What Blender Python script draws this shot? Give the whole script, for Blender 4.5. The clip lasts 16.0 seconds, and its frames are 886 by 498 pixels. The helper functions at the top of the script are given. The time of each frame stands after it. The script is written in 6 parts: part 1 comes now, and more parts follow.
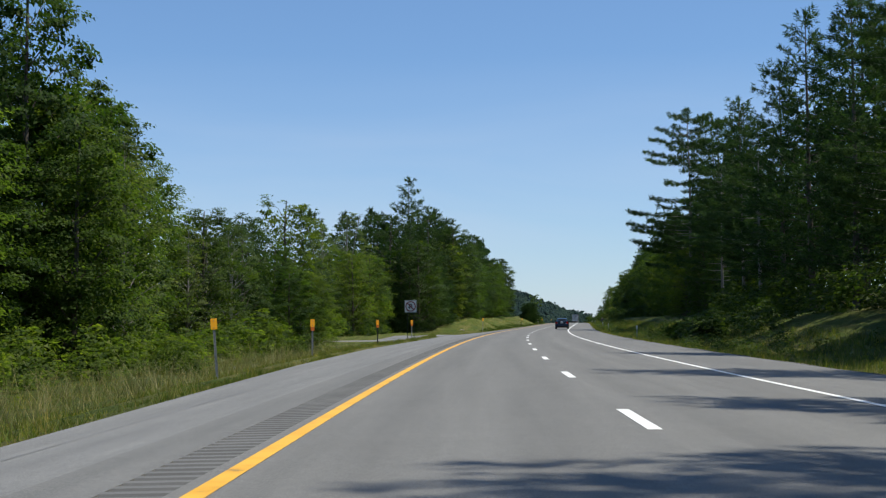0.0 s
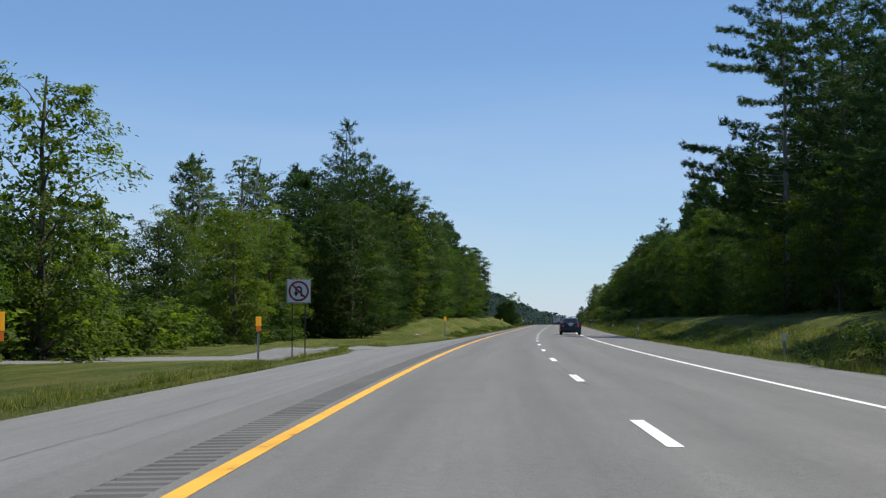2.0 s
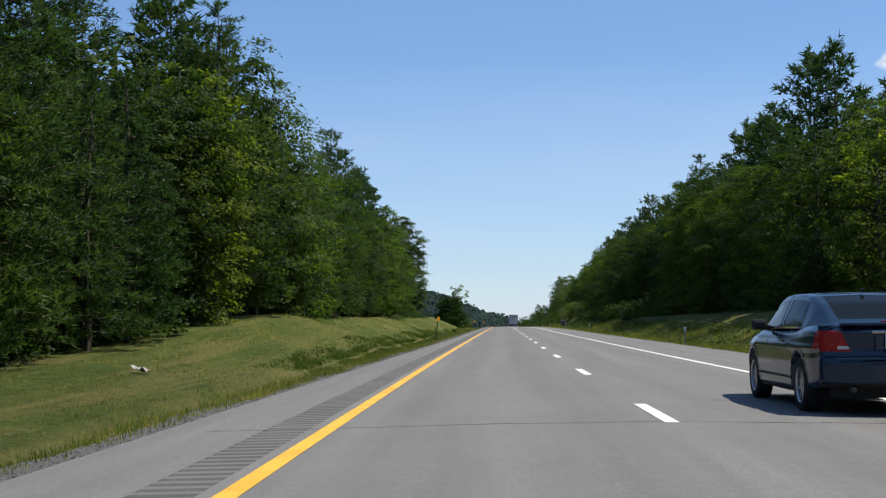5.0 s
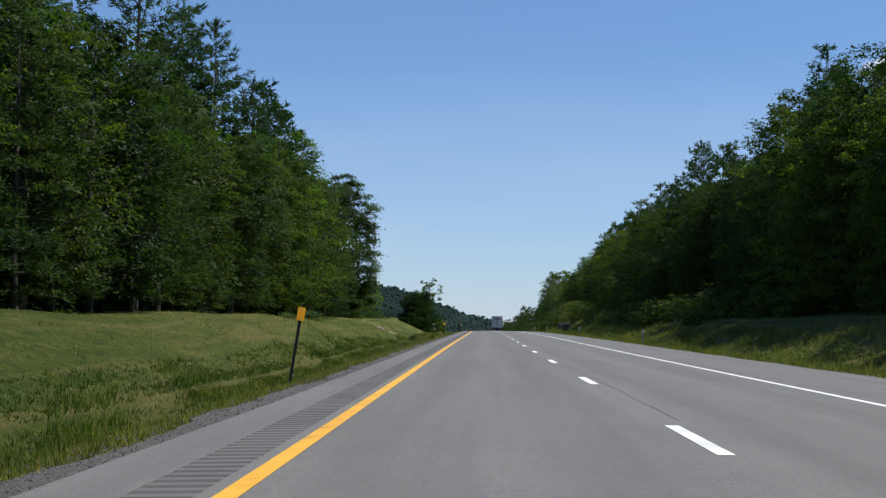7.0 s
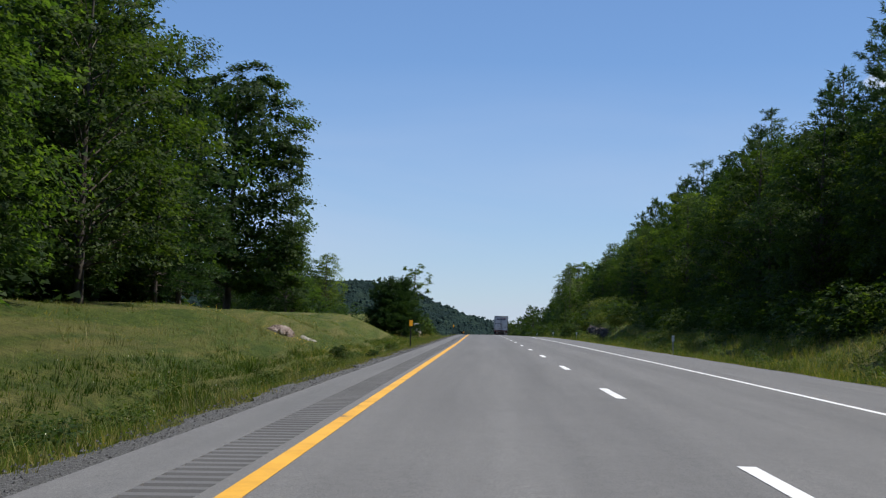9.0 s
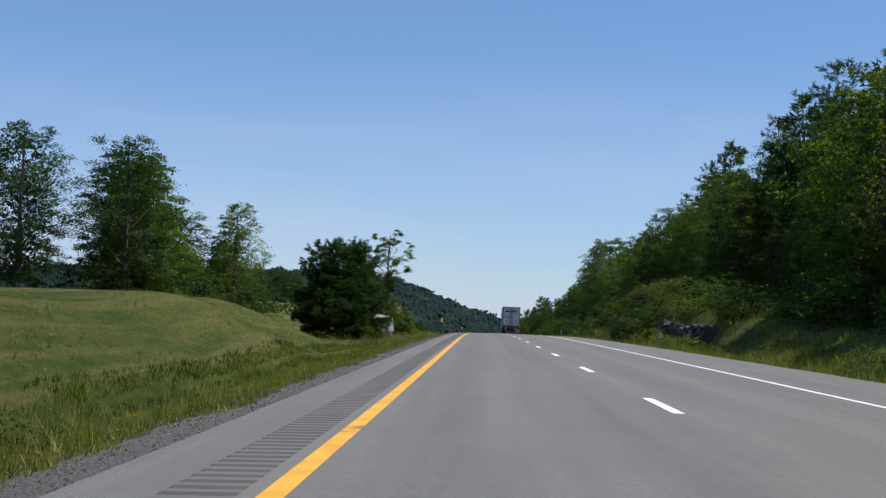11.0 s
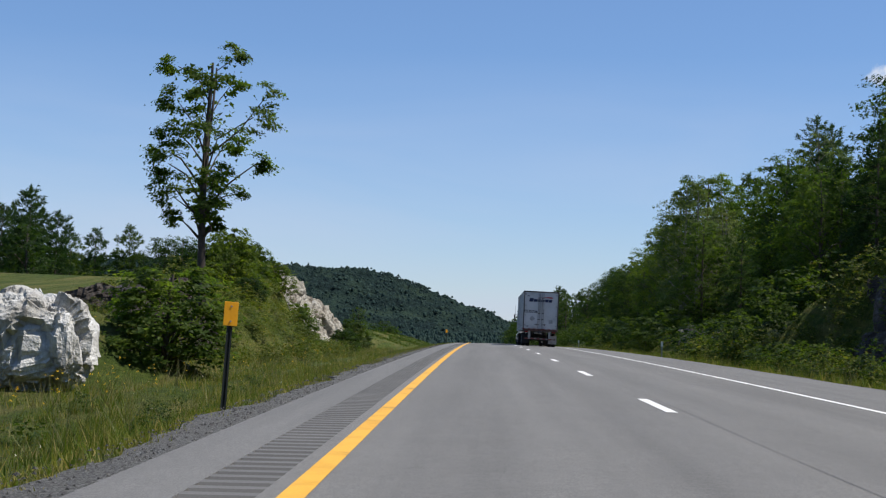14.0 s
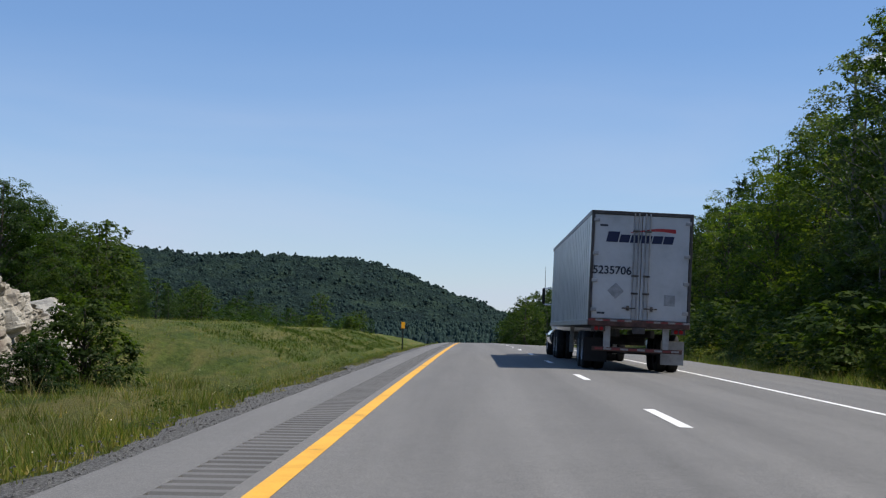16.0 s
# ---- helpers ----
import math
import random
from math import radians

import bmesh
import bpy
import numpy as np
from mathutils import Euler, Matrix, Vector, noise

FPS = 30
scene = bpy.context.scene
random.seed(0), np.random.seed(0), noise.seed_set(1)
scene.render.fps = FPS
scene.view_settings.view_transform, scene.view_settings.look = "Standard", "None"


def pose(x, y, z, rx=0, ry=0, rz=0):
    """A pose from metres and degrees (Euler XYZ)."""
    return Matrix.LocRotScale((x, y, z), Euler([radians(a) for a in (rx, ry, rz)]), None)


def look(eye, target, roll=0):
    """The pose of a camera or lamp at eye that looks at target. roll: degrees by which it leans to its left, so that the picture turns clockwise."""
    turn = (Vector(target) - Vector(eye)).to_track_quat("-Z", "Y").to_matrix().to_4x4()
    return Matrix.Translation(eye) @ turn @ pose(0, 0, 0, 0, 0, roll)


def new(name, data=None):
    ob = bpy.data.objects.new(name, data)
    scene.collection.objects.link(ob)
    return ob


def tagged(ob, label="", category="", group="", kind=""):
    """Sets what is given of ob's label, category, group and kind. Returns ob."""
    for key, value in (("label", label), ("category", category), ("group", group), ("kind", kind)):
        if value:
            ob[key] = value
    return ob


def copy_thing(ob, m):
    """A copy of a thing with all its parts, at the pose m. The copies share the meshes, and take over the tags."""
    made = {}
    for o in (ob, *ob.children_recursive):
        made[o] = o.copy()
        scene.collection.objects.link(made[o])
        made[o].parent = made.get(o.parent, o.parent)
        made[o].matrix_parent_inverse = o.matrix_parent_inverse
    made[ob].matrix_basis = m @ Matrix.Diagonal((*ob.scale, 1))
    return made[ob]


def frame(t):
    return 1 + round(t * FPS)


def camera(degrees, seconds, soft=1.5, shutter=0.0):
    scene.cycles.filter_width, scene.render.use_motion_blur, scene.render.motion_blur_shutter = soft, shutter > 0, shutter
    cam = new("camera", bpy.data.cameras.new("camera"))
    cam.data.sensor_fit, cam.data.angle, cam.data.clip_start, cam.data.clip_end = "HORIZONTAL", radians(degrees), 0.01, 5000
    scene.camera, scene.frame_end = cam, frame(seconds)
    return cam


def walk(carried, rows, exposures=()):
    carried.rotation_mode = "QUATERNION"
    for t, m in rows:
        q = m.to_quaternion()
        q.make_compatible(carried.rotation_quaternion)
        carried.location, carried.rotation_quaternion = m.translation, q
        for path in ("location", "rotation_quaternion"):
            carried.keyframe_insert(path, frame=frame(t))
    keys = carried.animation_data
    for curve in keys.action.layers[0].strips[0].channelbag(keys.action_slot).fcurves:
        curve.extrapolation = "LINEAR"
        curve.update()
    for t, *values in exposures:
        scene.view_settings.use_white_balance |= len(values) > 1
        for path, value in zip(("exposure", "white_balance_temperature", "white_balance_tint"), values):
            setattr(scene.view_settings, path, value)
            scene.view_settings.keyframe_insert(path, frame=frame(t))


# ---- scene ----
cam = camera(37.71, 16.0, soft=1.25)
ROWS = [
    (0.0, -1.721, -0.236, 1.050, 93.071, 0.367, 6.051),
    (0.5, -2.855, 15.219, 0.987, 93.126, 0.338, 5.627),
    (1.0, -3.863, 30.790, 0.935, 93.079, 0.145, 5.483),
    (1.5, -4.872, 46.602, 0.889, 93.046, -0.096, 5.155),
    (2.0, -5.750, 62.429, 0.851, 93.118, -0.003, 4.800),
    (2.5, -6.533, 78.241, 0.817, 93.059, -0.056, 4.377),
    (3.0, -7.150, 94.234, 0.786, 93.267, 0.208, 4.122),
    (3.5, -7.755, 110.021, 0.753, 93.173, 0.260, 3.542),
    (4.0, -8.201, 125.710, 0.721, 93.141, 0.238, 3.078),
    (4.5, -8.532, 141.565, 0.693, 93.058, 0.203, 2.713),
    (5.0, -8.688, 157.500, 0.670, 93.189, 0.471, 2.420),
    (7.5, -8.809, 237.529, 0.629, 93.280, -0.351, 1.421),
    (8.0, -8.742, 253.572, 0.629, 93.275, -0.534, 1.545),
    (8.5, -8.716, 269.726, 0.631, 93.187, -1.186, 1.585),
    (9.0, -8.665, 285.873, 0.638, 93.286, -1.623, 1.543),
    (9.5, -8.648, 302.015, 0.646, 92.996, -1.728, 1.541),
    (12.0, -8.656, 382.919, 0.583, 93.017, -1.887, 1.687),
    (12.5, -8.679, 399.002, 0.559, 93.040, -1.839, 1.657),
    (13.0, -8.716, 415.072, 0.529, 93.030, -1.836, 1.554),
    (13.5, -8.723, 431.075, 0.487, 93.098, -1.853, 1.521),
    (14.0, -8.730, 447.029, 0.424, 92.899, -2.170, 1.537),
    (14.5, -8.747, 462.986, 0.331, 92.822, -1.989, 1.325),
    (15.0, -8.672, 478.940, 0.208, 92.624, -1.970, 0.990),
    (15.5, -8.543, 494.775, 0.056, 92.557, -1.927, 1.086),
    (16.0, -8.398, 510.610, -0.124, 92.491, -1.884, 1.181),
]
walk(cam, [(t, pose(x, y, z, rx, ry, rz)) for t, x, y, z, rx, ry, rz in ROWS],
     exposures=[(0.0, 0.18, 6720, 5), (2.5, 0.19, 6750, 7), (5.0, 0.32, 6850, 8), (7.5, 0.05, 6480, 8), (8.5, 0.05, 6480, 9), (9.5, 0.09, 6520, 10), (12.0, 0.10, 6600, 9), (16.0, 0.11, 6660, 10)])

# ---------------- sun, sky ----------------
SUN_EL, SUN_AZ = 61.0, 89.0        # azimuth clockwise from +y, in degrees
world = bpy.data.worlds.new("sky")
scene.world = world
world.use_nodes = True
wn = world.node_tree.nodes
sky = wn.new("ShaderNodeTexSky")
sky.sky_type = "NISHITA"
sky.sun_disc = False
sky.sun_elevation = radians(SUN_EL)
sky.sun_rotation = radians(SUN_AZ)
sky.altitude = 300
sky.air_density = 1.0
sky.dust_density = 0.0
sky.ozone_density = 3.5
wn["Background"].inputs["Strength"].default_value = 0.10
tint = wn.new("ShaderNodeMix")
tint.data_type, tint.blend_type = "RGBA", "MULTIPLY"
tint.inputs[0].default_value = 1.0
tint.inputs[7].default_value = (0.80, 0.94, 1.14, 1)
world.node_tree.links.new(sky.outputs[0], tint.inputs[6])
haze = wn.new("ShaderNodeMix")          # thin even summer haze
haze.data_type = "RGBA"
haze.inputs[0].default_value = 0.22
haze.inputs[7].default_value = (2.3, 4.1, 7.7, 1)
world.node_tree.links.new(tint.outputs[2], haze.inputs[6])
wl = world.node_tree.links
way = wn.new("ShaderNodeTexCoord")
stretch = wn.new("ShaderNodeMapping")
stretch.inputs["Scale"].default_value = (1.6, 1.6, 7.0)
wl.new(way.outputs["Generated"], stretch.inputs["Vector"])
wisps = wn.new("ShaderNodeTexNoise")
wisps.inputs["Scale"].default_value, wisps.inputs["Detail"].default_value = 1.6, 7
wisps.inputs["Distortion"].default_value = 0.6
wl.new(stretch.outputs[0], wisps.inputs["Vector"])
cover = wn.new("ShaderNodeMapRange")
cover.inputs[1].default_value, cover.inputs[2].default_value = 0.42, 0.72
cover.inputs[3].default_value, cover.inputs[4].default_value = 0.28, 0.80
wl.new(wisps.outputs["Fac"], cover.inputs[0])
apart = wn.new("ShaderNodeSeparateXYZ")
wl.new(way.outputs["Generated"], apart.inputs[0])
low_sky = wn.new("ShaderNodeMapRange")
low_sky.inputs[1].default_value, low_sky.inputs[2].default_value = 0.03, 0.20
low_sky.inputs[3].default_value, low_sky.inputs[4].default_value = 1.0, 0.0
wl.new(apart.outputs[2], low_sky.inputs[0])
thin = wn.new("ShaderNodeMath")
thin.operation = "MULTIPLY"
wl.new(cover.outputs[0], thin.inputs[0])
wl.new(low_sky.outputs[0], thin.inputs[1])
cirrus = wn.new("ShaderNodeMix")
cirrus.data_type = "RGBA"
cirrus.inputs[7].default_value = (5.0, 5.8, 7.6, 1)
wl.new(thin.outputs[0], cirrus.inputs[0])
wl.new(haze.outputs[2], cirrus.inputs[6])
far_off = wn.new("ShaderNodeVectorMath")
far_off.operation = "SUBTRACT"
far_off.inputs[1].default_value = (0.292, 0.938, 0.186)
wl.new(way.outputs["Generated"], far_off.inputs[0])
squat = wn.new("ShaderNodeVectorMath")
squat.operation = "MULTIPLY"
squat.inputs[1].default_value = (1.0, 1.0, 1.5)
wl.new(far_off.outputs[0], squat.inputs[0])
span = wn.new("ShaderNodeVectorMath")
span.operation = "LENGTH"
wl.new(squat.outputs[0], span.inputs[0])
billow = wn.new("ShaderNodeTexNoise")
billow.inputs["Scale"].default_value, billow.inputs["Detail"].default_value = 90, 6
wl.new(way.outputs["Generated"], billow.inputs["Vector"])
edge_of = wn.new("ShaderNodeMath")
edge_of.operation, edge_of.inputs[1].default_value = "MULTIPLY_ADD", 0.030
wl.new(billow.outputs["Fac"], edge_of.inputs[0])
wl.new(span.outputs["Value"], edge_of.inputs[2])
puff = wn.new("ShaderNodeMapRange")
puff.inputs[1].default_value, puff.inputs[2].default_value = 0.022, 0.032
puff.inputs[3].default_value, puff.inputs[4].default_value = 0.9, 0.0
wl.new(edge_of.outputs[0], puff.inputs[0])
cumulus = wn.new("ShaderNodeMix")          # one small fair-weather cloud
cumulus.data_type = "RGBA"
cumulus.inputs[7].default_value = (8.2, 8.4, 8.8, 1)
wl.new(puff.outputs[0], cumulus.inputs[0])
wl.new(cirrus.outputs[2], cumulus.inputs[6])
wl.new(cumulus.outputs[2], wn["Background"].inputs["Color"])

sun = new("sun", bpy.data.lights.new("sun", "SUN"))
sun.data.energy = 5.0
sun.data.angle = radians(0.53)
sun.data.color = (1.0, 0.96, 0.90)
_e, _a = radians(SUN_EL), radians(SUN_AZ)
sun.matrix_world = look((60, 200, 90), Vector((60, 200, 90)) - Vector((math.sin(_a) * math.cos(_e), math.cos(_a) * math.cos(_e), math.sin(_e))))

# ---------------- the road's line: bend and grade along its length ----------------
STEP = 2.0
KNOT_S = np.arange(-40, 900, 45.0)
KNOT_BEND = np.array([4.96, 4.96, 4.61, 5.6, 3.76, 2.06, -0.29, 0.64, -0.23, -1.02, -0.07, 0.47, 0.71, -0.25, -0.66, -0.64, -0.64, -0.64, -0.64, -0.64, -0.64]) * 1e-4
KNOT_GRADE = np.array([0.52, 0.55, 0.26, -0.02, 0.17, 0.28, -0.03, 0.25, -0.5, 0.04, -0.37, -1.32, -1.1, -1.14, -1.17, -1.07, -0.87, -0.72, -0.62, -0.55, -0.52]) * 1e-4
S_AX = np.arange(-240.0, 1500.0, STEP)


def _integral(v):
    return np.concatenate([[0], np.cumsum((v[1:] + v[:-1]) / 2 * STEP)])


_bend = np.interp(S_AX, KNOT_S, KNOT_BEND)
_bend[S_AX > 640] = 0.0
_grade = np.interp(S_AX, KNOT_S, KNOT_GRADE)
_grade[(S_AX > 760) | (S_AX < -40)] = 0.0
HEAD = _integral(_bend)
HEAD -= np.interp(400, S_AX, HEAD)
SLOPE = _integral(_grade)
SLOPE -= np.interp(250, S_AX, SLOPE)
LX, LY, LZ = _integral(np.sin(HEAD)), _integral(np.cos(HEAD)), _integral(SLOPE)
LX -= np.interp(0, S_AX, LX)
LY -= np.interp(0, S_AX, LY)
LZ -= np.interp(0, S_AX, LZ)
CROWN = 0.018
PAD_FALL = 0.06


def line_xy(s, off):
    """World x, y of the place at s along the road and off metres right of its lane line."""
    hd = np.interp(s, S_AX, HEAD)
    return np.interp(s, S_AX, LX) + off * np.cos(hd), np.interp(s, S_AX, LY) - off * np.sin(hd)


def heading(s):
    return -math.degrees(float(np.interp(s, S_AX, HEAD)))


def road_z(s, off):
    """Height of the paving: a crowned carriageway, and a pad that falls away from its outer edge."""
    return np.interp(s, S_AX, LZ) - CROWN * np.minimum(np.abs(off), 8.0) - PAD_FALL * np.clip(-4.93 - off, 0, 8)


def smooth(a, b, v):
    u = np.clip((v - a) / (b - a), 0, 1)
    return u * u * (3 - 2 * u)


def pad_edge(s):
    """Left edge of the paving: a wide pad before the median opening, a narrow shoulder after it."""
    return -np.interp(s, [-40, 14, 44, 70, 100, 122, 129, 134, 138, 143, 150, 162, 185, 240, 900],
                      [6.6, 6.9, 8.2, 8.8, 8.5, 8.7, 9.6, 10.2, 8.8, 7.3, 6.3, 5.7, 5.45, 4.95, 4.95])


# heights of the verge relative to the road, by distance along it
def ground_z(s, off):
    s, off = np.asarray(s, float), np.asarray(off, float)
    base = np.interp(s, S_AX, LZ)
    fade = 1 - smooth(640, 900, s) * 0.5
    # left side
    lo = -off
    edge = -pad_edge(s)
    d = lo - edge
    bank = np.interp(s, [-40, 120, 150, 188, 205, 218, 232, 380, 420, 440, 470, 484, 500, 525, 536, 544, 552, 700], [-0.25, -0.4, -0.4, -0.35, 0.1, 0.8, 1.6, 1.6, 1.9, 1.6, 1.2, 1.2, 1.6, 3.4, 2.7, 1.5, 1.0, 0.9])
    start = np.interp(s, [-40, 400, 430, 445, 470, 482, 487, 489, 499, 502, 512, 519, 547, 553, 900], [7.5, 7.5, 9.5, 14.0, 14.0, 9.2, 9.4, 12.0, 12.0, 9.8, 9.8, 12.8, 12.6, 7.5, 7.5])
    width = np.interp(s, [-40, 180, 400, 450, 482, 487, 489, 499, 502, 512, 520, 547, 554, 900], [8, 8.5, 8, 10, 4.0, 4.0, 1.8, 1.8, 4.0, 4.2, 2.2, 2.2, 8, 8])
    wob = 0.25 * np.sin(s * 0.11 + 1.0) + 0.18 * np.sin(s * 0.31 + off * 0.2)
    left = -0.10 - PAD_FALL * np.clip(edge - 4.93, 0, 8) - 0.62 * smooth(0.3, 3.2, d) + (bank + 0.55 + 0.35 * wob * (bank > 0.4)) * smooth(start, start + width, lo + wob)
    left = left + 0.022 * np.clip(lo - 24, 0, 200) * (1 - smooth(400, 470, s)) + 0.012 * np.clip(lo - 26, 0, 120) * smooth(400, 470, s) * (1 - smooth(560, 640, s))
    left = left - 0.05 * np.clip(lo - 20, 0, 300) * smooth(560, 660, s)
    left = left - 0.9 * np.exp(-((s - 350.5) / 4.0) ** 2) * np.exp(-((lo - 12.6) / 2.8) ** 2)
    # right side
    r = off - 6.9
    bankr = np.interp(s, [-40, 20, 60, 105, 125, 150, 400, 430, 450, 470, 484, 506, 520, 560, 700], [1.0, 1.3, 1.6, 1.9, 1.5, 1.6, 1.6, 1.8, 2.4, 3.0, 4.6, 4.6, 2.4, 1.9, 1.5])
    startr = np.interp(s, [-40, 100, 130, 400, 424, 430, 456, 462, 476, 482, 508, 514, 560, 900], [3.2, 3.2, 3.0, 2.8, 3.2, 3.8, 3.8, 3.5, 4.5, 7.4, 7.4, 4.0, 2.5, 3.0])
    right = -0.16 - 0.35 * smooth(0.2, 2.4, r) + (bankr + 0.4) * smooth(startr, startr + np.interp(s, [0, 100, 125, 150, 418, 430, 456, 464, 476, 482, 508, 516, 540], [8.0, 7.5, 7.0, 7, 7, 2.2, 2.2, 5, 4, 2.0, 2.0, 5, 7]), r + 0.6 * wob)
    right = right + 0.13 * np.clip(r - 10, 0, 45) * fade
    mid = np.where(off < 0, left, right)
    under = -CROWN * np.minimum(np.abs(off), 8.0) - PAD_FALL * np.clip(-4.93 - off, 0, 8) - 0.10
    inside = (off > pad_edge(s) + 0.12) & (off < 6.75)
    z = np.where(inside, under, mid - CROWN * np.minimum(np.abs(off), 8.0) * (np.abs(off) < 9))
    return base + z


# ---------------- helpers ----------------
def obj_from(name, verts, faces, mats, parent=None, smooth_shade=False, midx=None):
    me = bpy.data.meshes.new(name)
    verts = np.asarray(verts, np.float32)
    if isinstance(faces, np.ndarray):
        k = faces.shape[1]
        n = len(faces)
        me.vertices.add(len(verts))
        me.vertices.foreach_set("co", verts.ravel())
        me.loops.add(n * k)
        me.loops.foreach_set("vertex_index", faces.astype(np.int32).ravel())
        me.polygons.add(n)
        me.polygons.foreach_set("loop_start", np.arange(0, n * k, k, dtype=np.int32))
        me.update(calc_edges=True)
    else:
        me.from_pydata([tuple(map(float, v)) for v in verts], [], faces)
    for m in (mats if isinstance(mats, (list, tuple)) else [mats]):
        me.materials.append(m)
    if midx is not None:
        me.polygons.foreach_set("material_index", np.asarray(midx, np.int32))
    me.polygons.foreach_set("use_smooth", np.full(len(me.polygons), bool(smooth_shade)))
    me.update()
    ob = new(name, me)
    if parent is not None:
        ob.parent = parent
    return ob


def part(name, bm, material, parent, label="", smooth_shade=False):
    me = bpy.data.meshes.new(name)
    bm.to_mesh(me)
    bm.free()
    me.materials.append(material)
    if smooth_shade:
        me.polygons.foreach_set("use_smooth", np.ones(len(me.polygons), bool))
    ob = new(name, me)
    ob.parent = parent
    return tagged(ob, label)


def box(bm, cx, cy, cz, sx, sy, sz, bevel=0.0, rot=None):
    m = Matrix.Translation((cx, cy, cz)) @ (rot or Matrix.Identity(4)) @ Matrix.Diagonal((sx, sy, sz, 1))
    r = bmesh.ops.create_cube(bm, size=1, matrix=m)
    if bevel:
        es = list({e for v in r["verts"] for e in v.link_edges})
        bmesh.ops.bevel(bm, geom=es, offset=bevel, segments=2, affect="EDGES", profile=0.6)
    return bm


def boxed(*a, **k):
    return box(bmesh.new(), *a, **k)


def cyl(bm, p, q, r1, r2=None, seg=16, caps=True):
    p, q = Vector(p), Vector(q)
    d = q - p
    m = Matrix.Translation((p + q) / 2) @ d.to_track_quat("Z", "Y").to_matrix().to_4x4()
    bmesh.ops.create_cone(bm, cap_ends=caps, segments=seg, radius1=r1, radius2=r1 if r2 is None else r2, depth=d.length, matrix=m)
    return bm


def empty(name, m, label, category, group="", kind=""):
    e = new(name)
    e.empty_display_size = 0.2
    e.matrix_world = m
    return tagged(e, label, category, group, kind)


# ---------------- materials ----------------
def mat(name, rough=0.8, metal=0.0, spec=0.4):
    m = bpy.data.materials.new(name)
    m.use_nodes = True
    b = m.node_tree.nodes["Principled BSDF"]
    b.inputs["Roughness"].default_value = rough
    b.inputs["Metallic"].default_value = metal
    b.inputs["Specular IOR Level"].default_value = spec
    return m, m.node_tree.nodes, m.node_tree.links, b


def ramp(nodes, links, src, stops):
    r = nodes.new("ShaderNodeValToRGB")
    while len(r.color_ramp.elements) > 1:
        r.color_ramp.elements.remove(r.color_ramp.elements[-1])
    for i, (p, c) in enumerate(stops):
        e = r.color_ramp.elements[0] if i == 0 else r.color_ramp.elements.new(p)
        e.position = p
        e.color = (*c, 1)
    links.new(src, r.inputs[0])
    return r.outputs[0]


def noise_tex(nodes, links, scale, detail=4, rough=0.6, coord=None, dist=0.0):
    n = nodes.new("ShaderNodeTexNoise")
    n.inputs["Scale"].default_value = scale
    n.inputs["Detail"].default_value = detail
    n.inputs["Roughness"].default_value = rough
    n.inputs["Distortion"].default_value = dist
    if coord is not None:
        links.new(coord, n.inputs["Vector"])
    return n.outputs["Fac"]


def coords(nodes, links, scale=(1, 1, 1)):
    g = nodes.new("ShaderNodeNewGeometry")
    mp = nodes.new("ShaderNodeMapping")
    mp.inputs["Scale"].default_value = scale
    links.new(g.outputs["Position"], mp.inputs["Vector"])
    return mp.outputs[0]


def mixc(nodes, links, fac, a, b, mode="MIX"):
    n = nodes.new("ShaderNodeMix")
    n.data_type = "RGBA"
    n.blend_type = mode
    for sock, val in ((n.inputs[0], fac), (n.inputs[6], a), (n.inputs[7], b)):
        if isinstance(val, (int, float)):
            sock.default_value = val
        elif isinstance(val, tuple):
            sock.default_value = (*val, 1)
        else:
            links.new(val, sock)
    return n.outputs[2]


def bump(nodes, links, bsdf, height, strength, dist):
    b = nodes.new("ShaderNodeBump")
    b.inputs["Strength"].default_value = strength
    b.inputs["Distance"].default_value = dist
    links.new(height, b.inputs["Height"])
    links.new(b.outputs[0], bsdf.inputs["Normal"])


def surface(name, stops, scale=3.0, fine=40.0, rough=0.85, metal=0.0, relief=0.3, rdist=0.01, spec=0.3, stretch=(1, 1, 1), fine_amt=0.35):
    """A plain weathered surface: colours by coarse noise, speckled by fine noise, with relief."""
    m, n, l, b = mat(name, rough, metal, spec)
    c = coords(n, l, stretch)
    big = noise_tex(n, l, scale, 5, 0.6, c)
    small = noise_tex(n, l, fine, 3, 0.7, c)
    col = ramp(n, l, big, stops)
    sp = ramp(n, l, small, [(0.3, (0.45, 0.45, 0.45)), (0.7, (1.0, 1.0, 1.0))])
    l.new(mixc(n, l, fine_amt, col, sp, "MULTIPLY"), b.inputs["Base Color"])
    bump(n, l, b, small, relief, rdist)
    return m


def paint(name, col, rough=0.4, metal=0.0, spec=0.5, vary=0.15, scale=6.0):
    m, n, l, b = mat(name, rough, metal, spec)
    g = n.new("ShaderNodeTexCoord")
    f = noise_tex(n, l, scale, 5, 0.65, g.outputs["Object"])
    dark = tuple(x * (1 - vary) for x in col)
    l.new(ramp(n, l, f, [(0.3, dark), (0.65, col)]), b.inputs["Base Color"])
    return m


